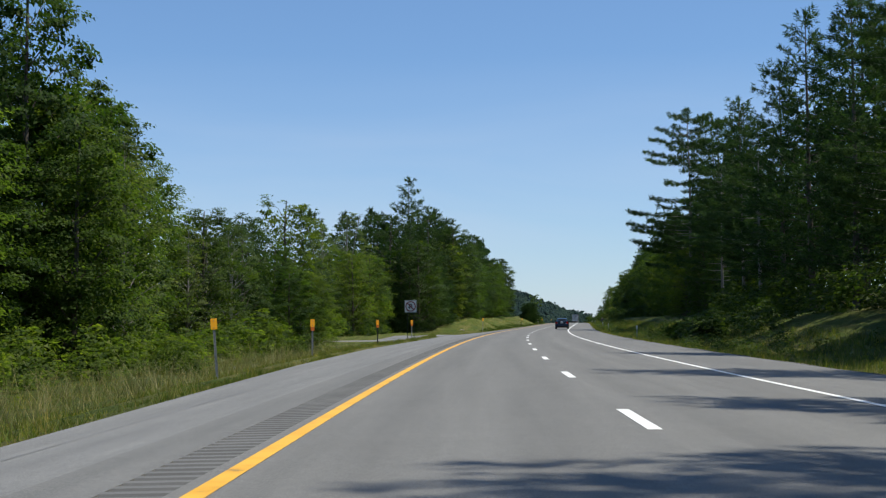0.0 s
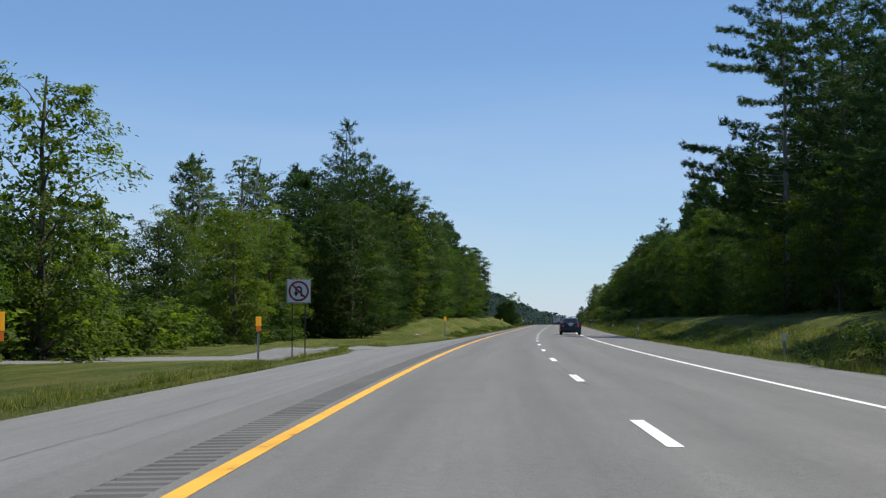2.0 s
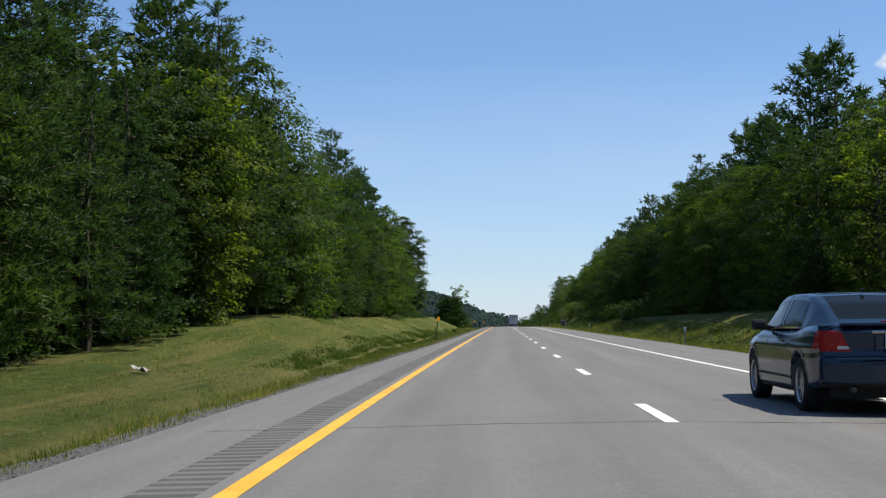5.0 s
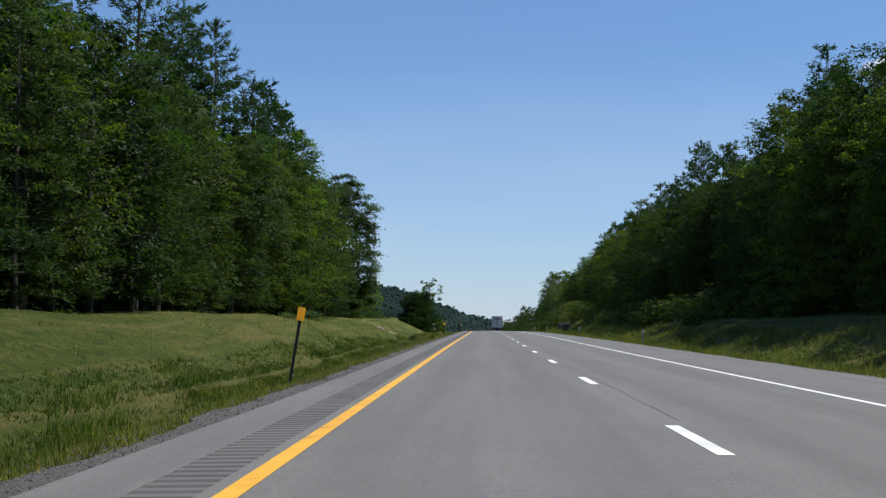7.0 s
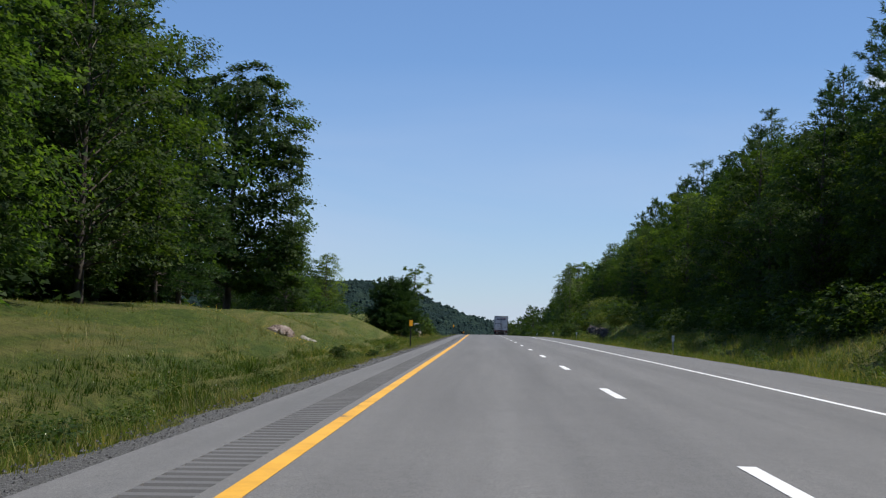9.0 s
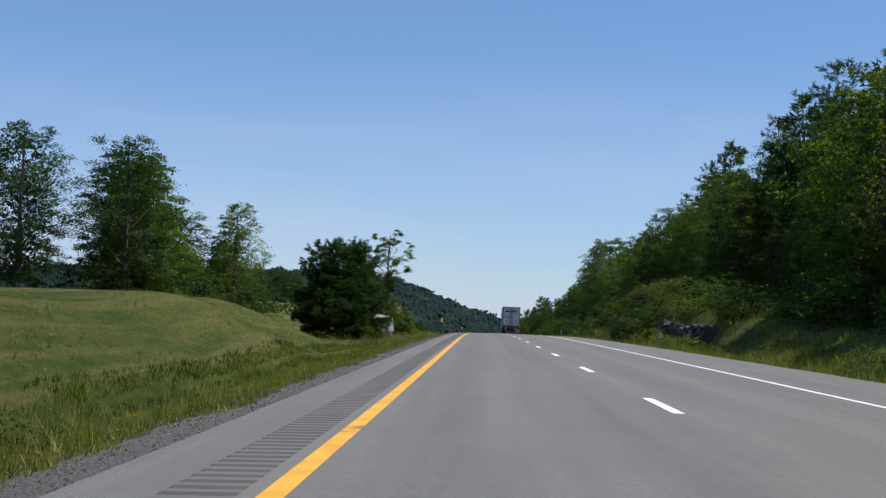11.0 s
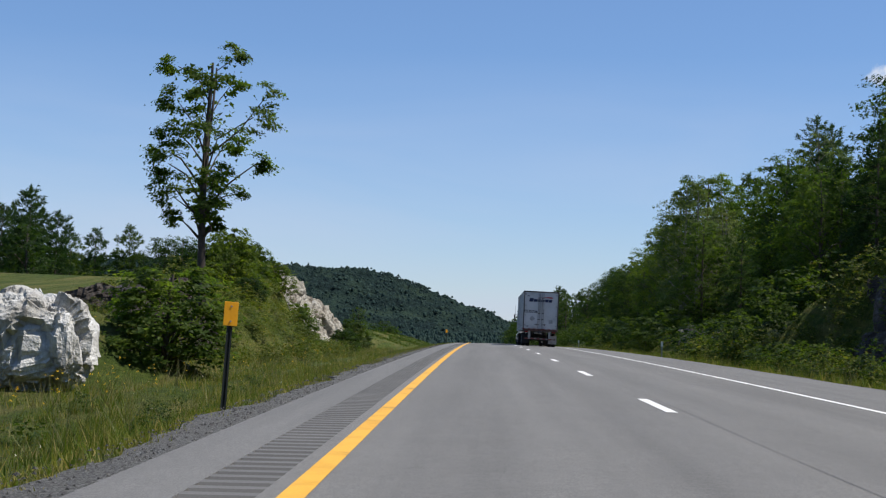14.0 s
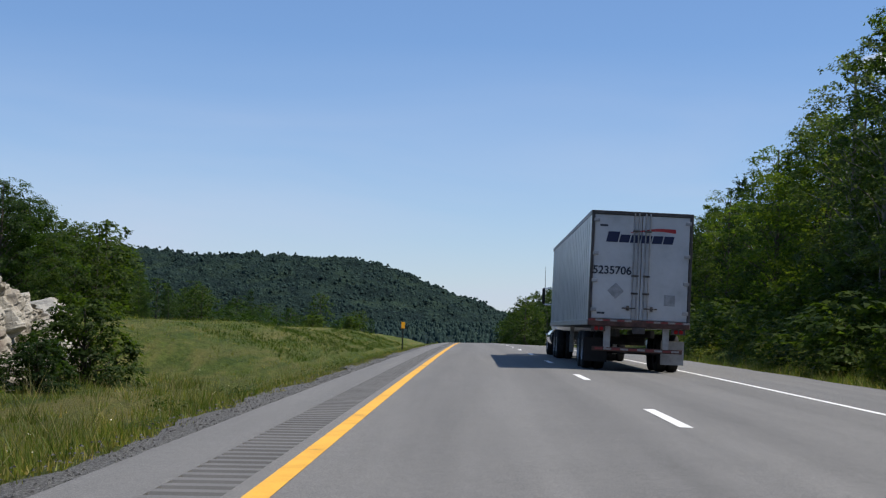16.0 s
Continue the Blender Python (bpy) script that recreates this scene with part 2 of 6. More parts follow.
def asphalt(name, stops, tracks=0.0, grain=0.75):
    """Worn asphalt: pale and dark aggregate, blotches, lengthwise streaks and faint wheel tracks (u is metres across, v along)."""
    m, n, l, b = mat(name, 0.82, 0, 0.3)
    uv = n.new("ShaderNodeUVMap")
    c = coords(n, l)
    mp = n.new("ShaderNodeMapping")
    mp.inputs["Scale"].default_value = (1.6, 0.05, 1)
    l.new(uv.outputs[0], mp.inputs["Vector"])
    streak = noise_tex(n, l, 1.3, 4, 0.6, mp.outputs[0])
    blotch = noise_tex(n, l, 0.7, 6, 0.65, c)
    stone = noise_tex(n, l, 75, 2, 0.8, c)
    clump = noise_tex(n, l, 9, 4, 0.7, c)
    col = ramp(n, l, streak, stops)
    col = mixc(n, l, 0.22, col, ramp(n, l, blotch, [(0.3, (0.70, 0.73, 0.72)), (0.7, (1.08, 1.12, 1.09))]), "MULTIPLY")
    col = mixc(n, l, 0.42, col, ramp(n, l, clump, [(0.3, (0.75, 0.75, 0.75)), (0.7, (1.15, 1.15, 1.15))]), "MULTIPLY")
    col = mixc(n, l, grain, col, ramp(n, l, stone, [(0.25, (0.35, 0.35, 0.35)), (0.5, (0.95, 0.95, 0.95)), (0.75, (1.7, 1.68, 1.62))]), "MULTIPLY")
    if tracks:
        sx = n.new("ShaderNodeSeparateXYZ")
        l.new(uv.outputs[0], sx.inputs[0])
        wv = n.new("ShaderNodeMath")
        wv.operation = "MULTIPLY"
        wv.inputs[1].default_value = 2 * math.pi / 1.8
        l.new(sx.outputs[0], wv.inputs[0])
        cs = n.new("ShaderNodeMath")
        cs.operation = "COSINE"
        l.new(wv.outputs[0], cs.inputs[0])
        fac = n.new("ShaderNodeMapRange")
        fac.inputs[1].default_value, fac.inputs[2].default_value = -1, 1
        fac.inputs[3].default_value, fac.inputs[4].default_value = 1 - tracks, 1 + tracks * 0.4
        l.new(cs.outputs[0], fac.inputs[0])
        cmb = n.new("ShaderNodeCombineXYZ")
        for i in range(3):
            l.new(fac.outputs[0], cmb.inputs[i])
        col = mixc(n, l, 1.0, col, cmb.outputs[0], "MULTIPLY")
    l.new(col, b.inputs["Base Color"])
    bump(n, l, b, stone, 0.6, 0.008)
    return m


M_ASPHALT = asphalt("asphalt_lane", [(0.3, (0.142, 0.137, 0.130)), (0.55, (0.164, 0.158, 0.150)), (0.8, (0.182, 0.175, 0.166))], 0.08)
M_SHOULDER = asphalt("asphalt_shoulder", [(0.3, (0.134, 0.131, 0.126)), (0.55, (0.160, 0.155, 0.149)), (0.8, (0.186, 0.180, 0.172))])
M_PAD = asphalt("asphalt_pad", [(0.3, (0.158, 0.154, 0.151)), (0.55, (0.188, 0.183, 0.178)), (0.8, (0.220, 0.213, 0.205))])
M_RUMBLE = surface("asphalt_rumble", [(0.3, (0.128, 0.126, 0.123)), (0.7, (0.165, 0.161, 0.155))], 0.6, 75, 0.9, relief=0.5, rdist=0.006, fine_amt=0.5)
# groove floors and slopes: dirt, plus the recess shade painted as darker asphalt
M_GROOVE = surface("groove_dirt_shade", [(0.3, (0.088, 0.086, 0.083)), (0.7, (0.125, 0.122, 0.118))], 0.6, 60, 0.95, relief=0.5, rdist=0.006)
M_YELLOW = surface("yellow_line_paint", [(0.30, (0.22, 0.15, 0.08)), (0.36, (0.66, 0.33, 0.03)), (0.55, (0.80, 0.42, 0.045))], 1.6, 60, 0.6, relief=0.3, rdist=0.004, fine_amt=0.25)
M_WHITE = surface("white_line_paint", [(0.25, (0.62, 0.61, 0.58)), (0.5, (0.80, 0.79, 0.76))], 1.5, 60, 0.6, relief=0.3, rdist=0.004, fine_amt=0.2)
M_GRAVEL = surface("gravel", [(0.3, (0.045, 0.044, 0.041)), (0.48, (0.105, 0.102, 0.096)), (0.62, (0.24, 0.235, 0.22))], 34.0, 95, 0.95, relief=1.0, rdist=0.02, fine_amt=0.8)
M_TAR = surface("crack_seal", [(0.3, (0.075, 0.075, 0.074)), (0.7, (0.11, 0.11, 0.108))], 3, 50, 0.6)
M_BARK = surface("bark", [(0.3, (0.055, 0.045, 0.036)), (0.7, (0.13, 0.11, 0.09))], 3.0, 14, 0.95, relief=0.8, rdist=0.02, stretch=(1, 1, 0.25), fine_amt=0.6)
M_BARK_PALE = surface("bark_pale", [(0.3, (0.14, 0.13, 0.115)), (0.7, (0.30, 0.28, 0.25))], 3.0, 14, 0.95, relief=0.8, rdist=0.02, stretch=(1, 1, 0.25), fine_amt=0.6)


def grass_ground():
    m, n, l, b = mat("grass_ground", 0.95, 0, 0.15)
    c = coords(n, l)
    big = noise_tex(n, l, 0.13, 5, 0.65, c)
    mid = noise_tex(n, l, 0.8, 6, 0.7, coords(n, l, (1.3, 0.28, 1)), 0.6)
    patch = noise_tex(n, l, 2.2, 5, 0.7, c)
    small = noise_tex(n, l, 22, 4, 0.8, c)
    a = ramp(n, l, big, [(0.3, (0.060, 0.096, 0.017)), (0.5, (0.102, 0.128, 0.026)), (0.66, (0.175, 0.160, 0.046))])
    d = ramp(n, l, mid, [(0.38, (0.046, 0.082, 0.013)), (0.52, (0.092, 0.128, 0.025)), (0.62, (0.160, 0.158, 0.046)), (0.74, (0.27, 0.225, 0.095))])
    col = mixc(n, l, 0.55, a, d)
    col = mixc(n, l, 0.6, col, ramp(n, l, patch, [(0.34, (0.35, 0.45, 0.33)), (0.62, (1.2, 1.15, 1.1))]), "MULTIPLY")
    streak = noise_tex(n, l, 0.7, 5, 0.6, coords(n, l, (1.5, 0.07, 1)), 0.5)
    col = mixc(n, l, ramp(n, l, streak, [(0.46, (0, 0, 0)), (0.62, (0.72, 0.72, 0.72))]), col, (0.185, 0.165, 0.058))
    tuft = noise_tex(n, l, 6.5, 5, 0.75, c, 0.8)
    col = mixc(n, l, 0.55, col, ramp(n, l, tuft, [(0.36, (0.30, 0.36, 0.28)), (0.60, (1.25, 1.2, 1.1))]), "MULTIPLY")
    sp = ramp(n, l, small, [(0.25, (0.25, 0.27, 0.25)), (0.7, (1.2, 1.2, 1.15))])
    l.new(mixc(n, l, 0.65, col, sp, "MULTIPLY"), b.inputs["Base Color"])
    bump(n, l, b, small, 1.0, 0.10)
    return m


M_GRASS = grass_ground()


def leaf_mat(name, cols, trans=0.35, rough=0.55):
    """Leaves: colour varies from leaf to leaf and from tree to tree, and light comes through."""
    m, n, l, b = mat(name, rough, 0, 0.16)
    g = n.new("ShaderNodeNewGeometry")
    oi = n.new("ShaderNodeObjectInfo")
    col = ramp(n, l, g.outputs["Random Per Island"], [(i / max(1, len(cols) - 1), c) for i, c in enumerate(cols)])
    tree = ramp(n, l, oi.outputs["Random"], [(0.0, (0.70, 0.80, 0.75)), (0.5, (1.0, 1.0, 1.0)), (1.0, (1.30, 1.15, 0.85))])
    col = mixc(n, l, 1.0, col, tree, "MULTIPLY")
    spray = noise_tex(n, l, 0.75, 3, 0.6, g.outputs["Position"])
    col = mixc(n, l, 1.0, col, ramp(n, l, spray, [(0.34, (0.55, 0.62, 0.62)), (0.50, (0.95, 0.95, 0.95)), (0.66, (1.45, 1.30, 1.05))]), "MULTIPLY")
    l.new(col, b.inputs["Base Color"])
    tr = n.new("ShaderNodeBsdfTranslucent")
    l.new(mixc(n, l, 1.0, col, (1.25, 1.35, 0.6), "MULTIPLY"), tr.inputs["Color"])
    mx = n.new("ShaderNodeMixShader")
    mx.inputs[0].default_value = trans
    l.new(b.outputs[0], mx.inputs[1])
    l.new(tr.outputs[0], mx.inputs[2])
    l.new(mx.outputs[0], n["Material Output"].inputs["Surface"])
    return m


M_LEAF = leaf_mat("leaf_green", [(0.022, 0.045, 0.011), (0.036, 0.067, 0.014), (0.057, 0.094, 0.022)], 0.54)
M_LEAF_LIGHT = leaf_mat("leaf_light", [(0.052, 0.09, 0.016), (0.082, 0.130, 0.024), (0.115, 0.160, 0.033)], 0.62)
M_LEAF_MID = leaf_mat("leaf_mid", [(0.036, 0.066, 0.013), (0.058, 0.098, 0.019), (0.085, 0.128, 0.027)], 0.58)
M_LEAF_GREY = leaf_mat("leaf_grey", [(0.07, 0.10, 0.045), (0.10, 0.14, 0.06), (0.14, 0.175, 0.085)], 0.58)
M_NEEDLE = leaf_mat("needle_green", [(0.023, 0.049, 0.018), (0.037, 0.072, 0.024), (0.055, 0.096, 0.032)], 0.46)
M_BLADE = leaf_mat("grass_blade", [(0.072, 0.118, 0.020), (0.104, 0.150, 0.029), (0.150, 0.172, 0.048), (0.27, 0.23, 0.105)], 0.45)

M_BRUSH = leaf_mat("brush_leaf", [(0.040, 0.074, 0.015), (0.075, 0.115, 0.026), (0.145, 0.152, 0.046)], 0.45)

# aerial haze is painted in: the woods' greens are shifted towards blue
M_FAR_HAZED = surface("far_woods_hazed", [(0.3, (0.007, 0.017, 0.018)), (0.5, (0.015, 0.031, 0.026)), (0.68, (0.032, 0.055, 0.036))], 0.02, 0.14, 0.95, relief=1.0, rdist=8.0, spec=0.1, fine_amt=0.85)

# ---------------- ground ----------------
g_s = np.concatenate([np.arange(-200, -20, 12), np.arange(-20, 660, 1.5), np.arange(660, 1400, 14)])
g_o = np.concatenate([[-1500, -700, -350, -200, -140, -100, -75, -58], np.arange(-46, -20, 2.0), np.arange(-20, -4.6, 0.4), [-3, 0, 3, 6.2], np.arange(6.8, 20, 0.5), np.arange(20, 46, 2.5), [50, 60, 75, 100, 140, 200, 350, 700, 1500]])
GS, GO = np.meshgrid(g_s, g_o, indexing="ij")
gx, gy = line_xy(GS, GO)
gz = ground_z(GS, GO)
ni, nj = GS.shape
idx = np.arange(ni * nj).reshape(ni, nj)
gf = np.stack([idx[:-1, :-1], idx[1:, :-1], idx[1:, 1:], idx[:-1, 1:]], -1).reshape(-1, 4)[:, ::-1]
ground = obj_from("ground", np.stack([gx, gy, gz], -1).reshape(-1, 3), gf, M_GRASS, smooth_shade=True)
tagged(ground, "mown green and straw-coloured grass verge and banks beside the highway", "ground", kind="structure")
far = obj_from("ground_far", [(-6000, -3000, -28), (6000, -3000, -28), (6000, 7000, -34), (-6000, 7000, -34)], [(0, 1, 2, 3)], M_FAR_HAZED)
tagged(far, "distant low green valley floor beyond the highway, blue haze in its colour", "ground", kind="structure")


def strip(name, s0, s1, o0, o1, lift, material, label, category, ds=3.0, cols=2, skirt=0.12, parent=None, kind="structure"):
    """A sheet along the road between two offsets (numbers or functions of s), with side skirts."""
    ss = np.arange(s0, s1 + ds * 0.5, ds)
    ss[-1] = s1
    f0 = o0 if callable(o0) else (lambda s: o0 + 0 * s)
    f1 = o1 if callable(o1) else (lambda s: o1 + 0 * s)
    us = np.linspace(0, 1, cols)
    rows = []
    a, b = f0(ss), f1(ss)
    for u in us:
        off = a + (b - a) * u
        x, y = line_xy(ss, off)
        rows.append(np.stack([x, y, road_z(ss, off) + lift], -1))
    if skirt:
        lo = rows[0].copy()
        lo[:, 2] -= skirt
        hi = rows[-1].copy()
        hi[:, 2] -= skirt
        rows = [lo] + rows + [hi]
    v = np.stack(rows, 1)
    k = np.arange(v.shape[0] * v.shape[1]).reshape(v.shape[:2])
    f = np.stack([k[:-1, :-1], k[:-1, 1:], k[1:, 1:], k[1:, :-1]], -1).reshape(-1, 4)
    ob = obj_from(name, v.reshape(-1, 3), f, material, parent)
    offs = [a] + [a + (b - a) * u for u in us] + [b] if skirt else [a + (b - a) * u for u in us]
    uv = np.stack([np.stack(offs, 1), np.repeat(ss[:, None], len(offs), 1)], -1).reshape(-1, 2)
    lay = ob.data.uv_layers.new(name="UVMap")
    lay.data.foreach_set("uv", uv[f.ravel()].astype(np.float32).ravel())
    if parent is None:
        tagged(ob, label, category, kind=kind)
    return ob


YEL = -3.586
road = strip("road", -120, 1200, -3.80, 3.80, 0.0, M_ASPHALT, "grey asphalt two-lane highway carriageway with faint wheel tracks", "road", cols=5)
strip("shoulder_right", -120, 1200, 3.80, 6.85, -0.002, M_SHOULDER, "wide grey asphalt shoulder beside the white edge line", "shoulder")
strip("shoulder_left", -120, 1200, -4.93, -4.29, -0.002, M_SHOULDER, "narrow pale grey asphalt shoulder beside the yellow line", "shoulder")
strip("paved_pad", -120, 164, pad_edge, -4.93, -0.005, M_PAD, "pale worn asphalt pad widening into a median crossover", "road", ds=1.5, cols=4)
strip("shoulder_taper", 164, 240, pad_edge, -4.93, -0.005, M_SHOULDER, "asphalt shoulder tapering to its narrow width", "shoulder", ds=1.5)
strip("gravel_left", 150, 1200, lambda s: pad_edge(s) - 0.62 - 0.10 * np.sin(s * 0.9) - 0.12 * np.sin(s * 0.37) - 0.10 * np.sin(s * 2.9) * np.sin(s * 1.3), pad_edge, -0.05, M_GRAVEL, "loose grey gravel edge between asphalt and grass", "gravel", ds=0.5, skirt=0.2)
strip("gravel_right", -120, 1200, 6.85, lambda s: 7.25 + 0.1 * np.sin(s * 0.7), -0.03, M_GRAVEL, "thin gravel edge between shoulder and grass", "gravel", ds=1.5, skirt=0.2)

# crossover lane leaving the pad across the median
cv = np.array([(133.0, -8.6), (131.0, -13.0), (127.0, -19.0), (119.0, -27.0), (110.0, -36.0)])
xs, ys = line_xy(cv[:, 0], cv[:, 1])
path = np.stack([xs, ys], 1)
u = np.linspace(0, len(cv) - 1, 25)
path = np.stack([np.interp(u, range(len(cv)), path[:, i]) for i in range(2)], 1)
so = np.stack([np.interp(u, range(len(cv)), cv[:, i]) for i in range(2)], 1)
tg = np.gradient(path, axis=0)
tg /= np.linalg.norm(tg, axis=1)[:, None]
nrm = np.stack([-tg[:, 1], tg[:, 0]], 1)
vv = []
for i in range(len(path)):
    z = max(float(ground_z(*(so[i] + d))) for d in ((0, 0), (2.5, 2), (-2.5, -2))) + 0.04
    for q, dz in ((-3.1, -0.5), (-2.8, 0), (2.8, 0), (3.1, -0.5)):
        vv.append((path[i, 0] + nrm[i, 0] * q, path[i, 1] + nrm[i, 1] * q, z + dz))
k = np.arange(len(vv)).reshape(-1, 4)
ff = np.stack([k[:-1, :-1], k[1:, :-1], k[1:, 1:], k[:-1, 1:]], -1).reshape(-1, 4)[:, ::-1]
tagged(obj_from("crossover_lane", vv, ff, M_PAD), "pale asphalt crossover lane leading through the grassy median", "road", kind="structure")

# rumble strip: grooves cut into the shoulder
per, gl = 0.305, 0.17
n_g = int(648 / per)
s0 = -8 + per * np.arange(n_g)
ss = np.stack([s0, s0 + 0.04, s0 + gl - 0.04, s0 + gl], 1).ravel()
zz = np.tile([0.0, -0.022, -0.022, 0.0], n_g)
rows = []
for off in (-4.29, -3.80):
    x, y = line_xy(ss, off)
    rows.append(np.stack([x, y, road_z(ss, off) - 0.003 + zz], -1))
v = np.stack(rows, 1)
k = np.arange(len(ss) * 2).reshape(-1, 2)
f = np.stack([k[:-1, 0], k[:-1, 1], k[1:, 1], k[1:, 0]], -1)
rum = obj_from("rumble_strip", v.reshape(-1, 3), f, [M_RUMBLE, M_GROOVE], midx=np.tile([1, 1, 1, 0], n_g)[: len(f)])
tagged(rum, "grooved rumble strip milled into the asphalt beside the yellow line", "rumble strip", kind="structure")
strip("rumble_base", 639.5, 1200, -4.29, -3.80, -0.003, M_SHOULDER, "plain asphalt strip further along the shoulder", "shoulder")

# painted lines
strip("yellow_line", -120, 1100, YEL - 0.085, YEL + 0.085, 0.005, M_YELLOW, "solid yellow edge line painted on asphalt", "road marking", ds=2, skirt=0)
strip("white_line", -120, 1100, 3.586 - 0.07, 3.586 + 0.07, 0.005, M_WHITE, "solid white edge line painted on asphalt", "road marking", ds=2, skirt=0)
n0 = -10
for i in range(n0, 60):
    sa = 12.78 + 12.19 * i
    ob = strip("lane_dash", sa, sa + 3.05, -0.075, 0.075, 0.005, M_WHITE, "white lane dash painted on asphalt", "road marking", ds=1.525, skirt=0)
    tagged(ob, group="dashes of the lane line")

# ---------------- plants ----------------
def tube(path, radii, seg=6):
    """Vertices and quads of a tapered tube along a path."""
    path = np.asarray(path, float)
    n = len(path)
    t = np.gradient(path, axis=0)
    t /= np.linalg.norm(t, axis=1)[:, None] + 1e-9
    ref = np.where(np.abs(t[:, 2:3]) < 0.9, np.array([[0, 0, 1.0]]), np.array([[1.0, 0, 0]]))
    u = np.cross(t, ref)
    u /= np.linalg.norm(u, axis=1)[:, None] + 1e-9
    w = np.cross(t, u)
    a = np.linspace(0, 2 * np.pi, seg, endpoint=False)
    v = path[:, None, :] + np.asarray(radii)[:, None, None] * (np.cos(a)[None, :, None] * u[:, None, :] + np.sin(a)[None, :, None] * w[:, None, :])
    k = np.arange(n * seg).reshape(n, seg)
    k2 = np.roll(k, -1, axis=1)
    f = np.stack([k[:-1], k2[:-1], k2[1:], k[1:]], -1).reshape(-1, 4)
    return v.reshape(-1, 3), f


def merge(pieces):
    vs, fs, o = [], [], 0
    for v, f in pieces:
        vs.append(v)
        fs.append(f + o)
        o += len(v)
    return np.concatenate(vs), np.concatenate(fs)


def leaves(rng, centres, normals, size, aspect=0.85):
    """One small pointed leaf at each centre."""
    n = len(centres)
    nm = normals + rng.normal(0, 0.38, (n, 3))
    nm /= np.linalg.norm(nm, axis=1)[:, None] + 1e-9
    d = rng.normal(0, 1, (n, 3))
    d -= nm * np.sum(d * nm, 1)[:, None]
    d /= np.linalg.norm(d, axis=1)[:, None] + 1e-9
    e = np.cross(nm, d)
    L = (size * rng.uniform(0.65, 1.35, n))[:, None]
    droop = nm * L * 0.18
    a = centres - d * L * 0.45 + e * L * 0.5 * aspect - droop
    b = centres - d * L * 0.40 - e * L * 0.5 * aspect
    c = centres + d * L * 0.62 - droop
    v = np.stack([a, b, c], 1).reshape(-1, 3)
    return v, np.arange(n * 3).reshape(-1, 3)


def needles(rng, centres, dirs, length, width):
    """Narrow needle blades: one triangle each, pointing along dirs."""
    n = len(centres)
    d = dirs / (np.linalg.norm(dirs, axis=1)[:, None] + 1e-9)
    side = np.cross(d, rng.normal(0, 1, (n, 3)))
    side /= np.linalg.norm(side, axis=1)[:, None] + 1e-9
    L = (length * rng.uniform(0.6, 1.3, n))[:, None]
    v = np.stack([centres - side * width * 0.5, centres + side * width * 0.5, centres + d * L], 1).reshape(-1, 3)
    return v, np.arange(n * 3).reshape(-1, 3)


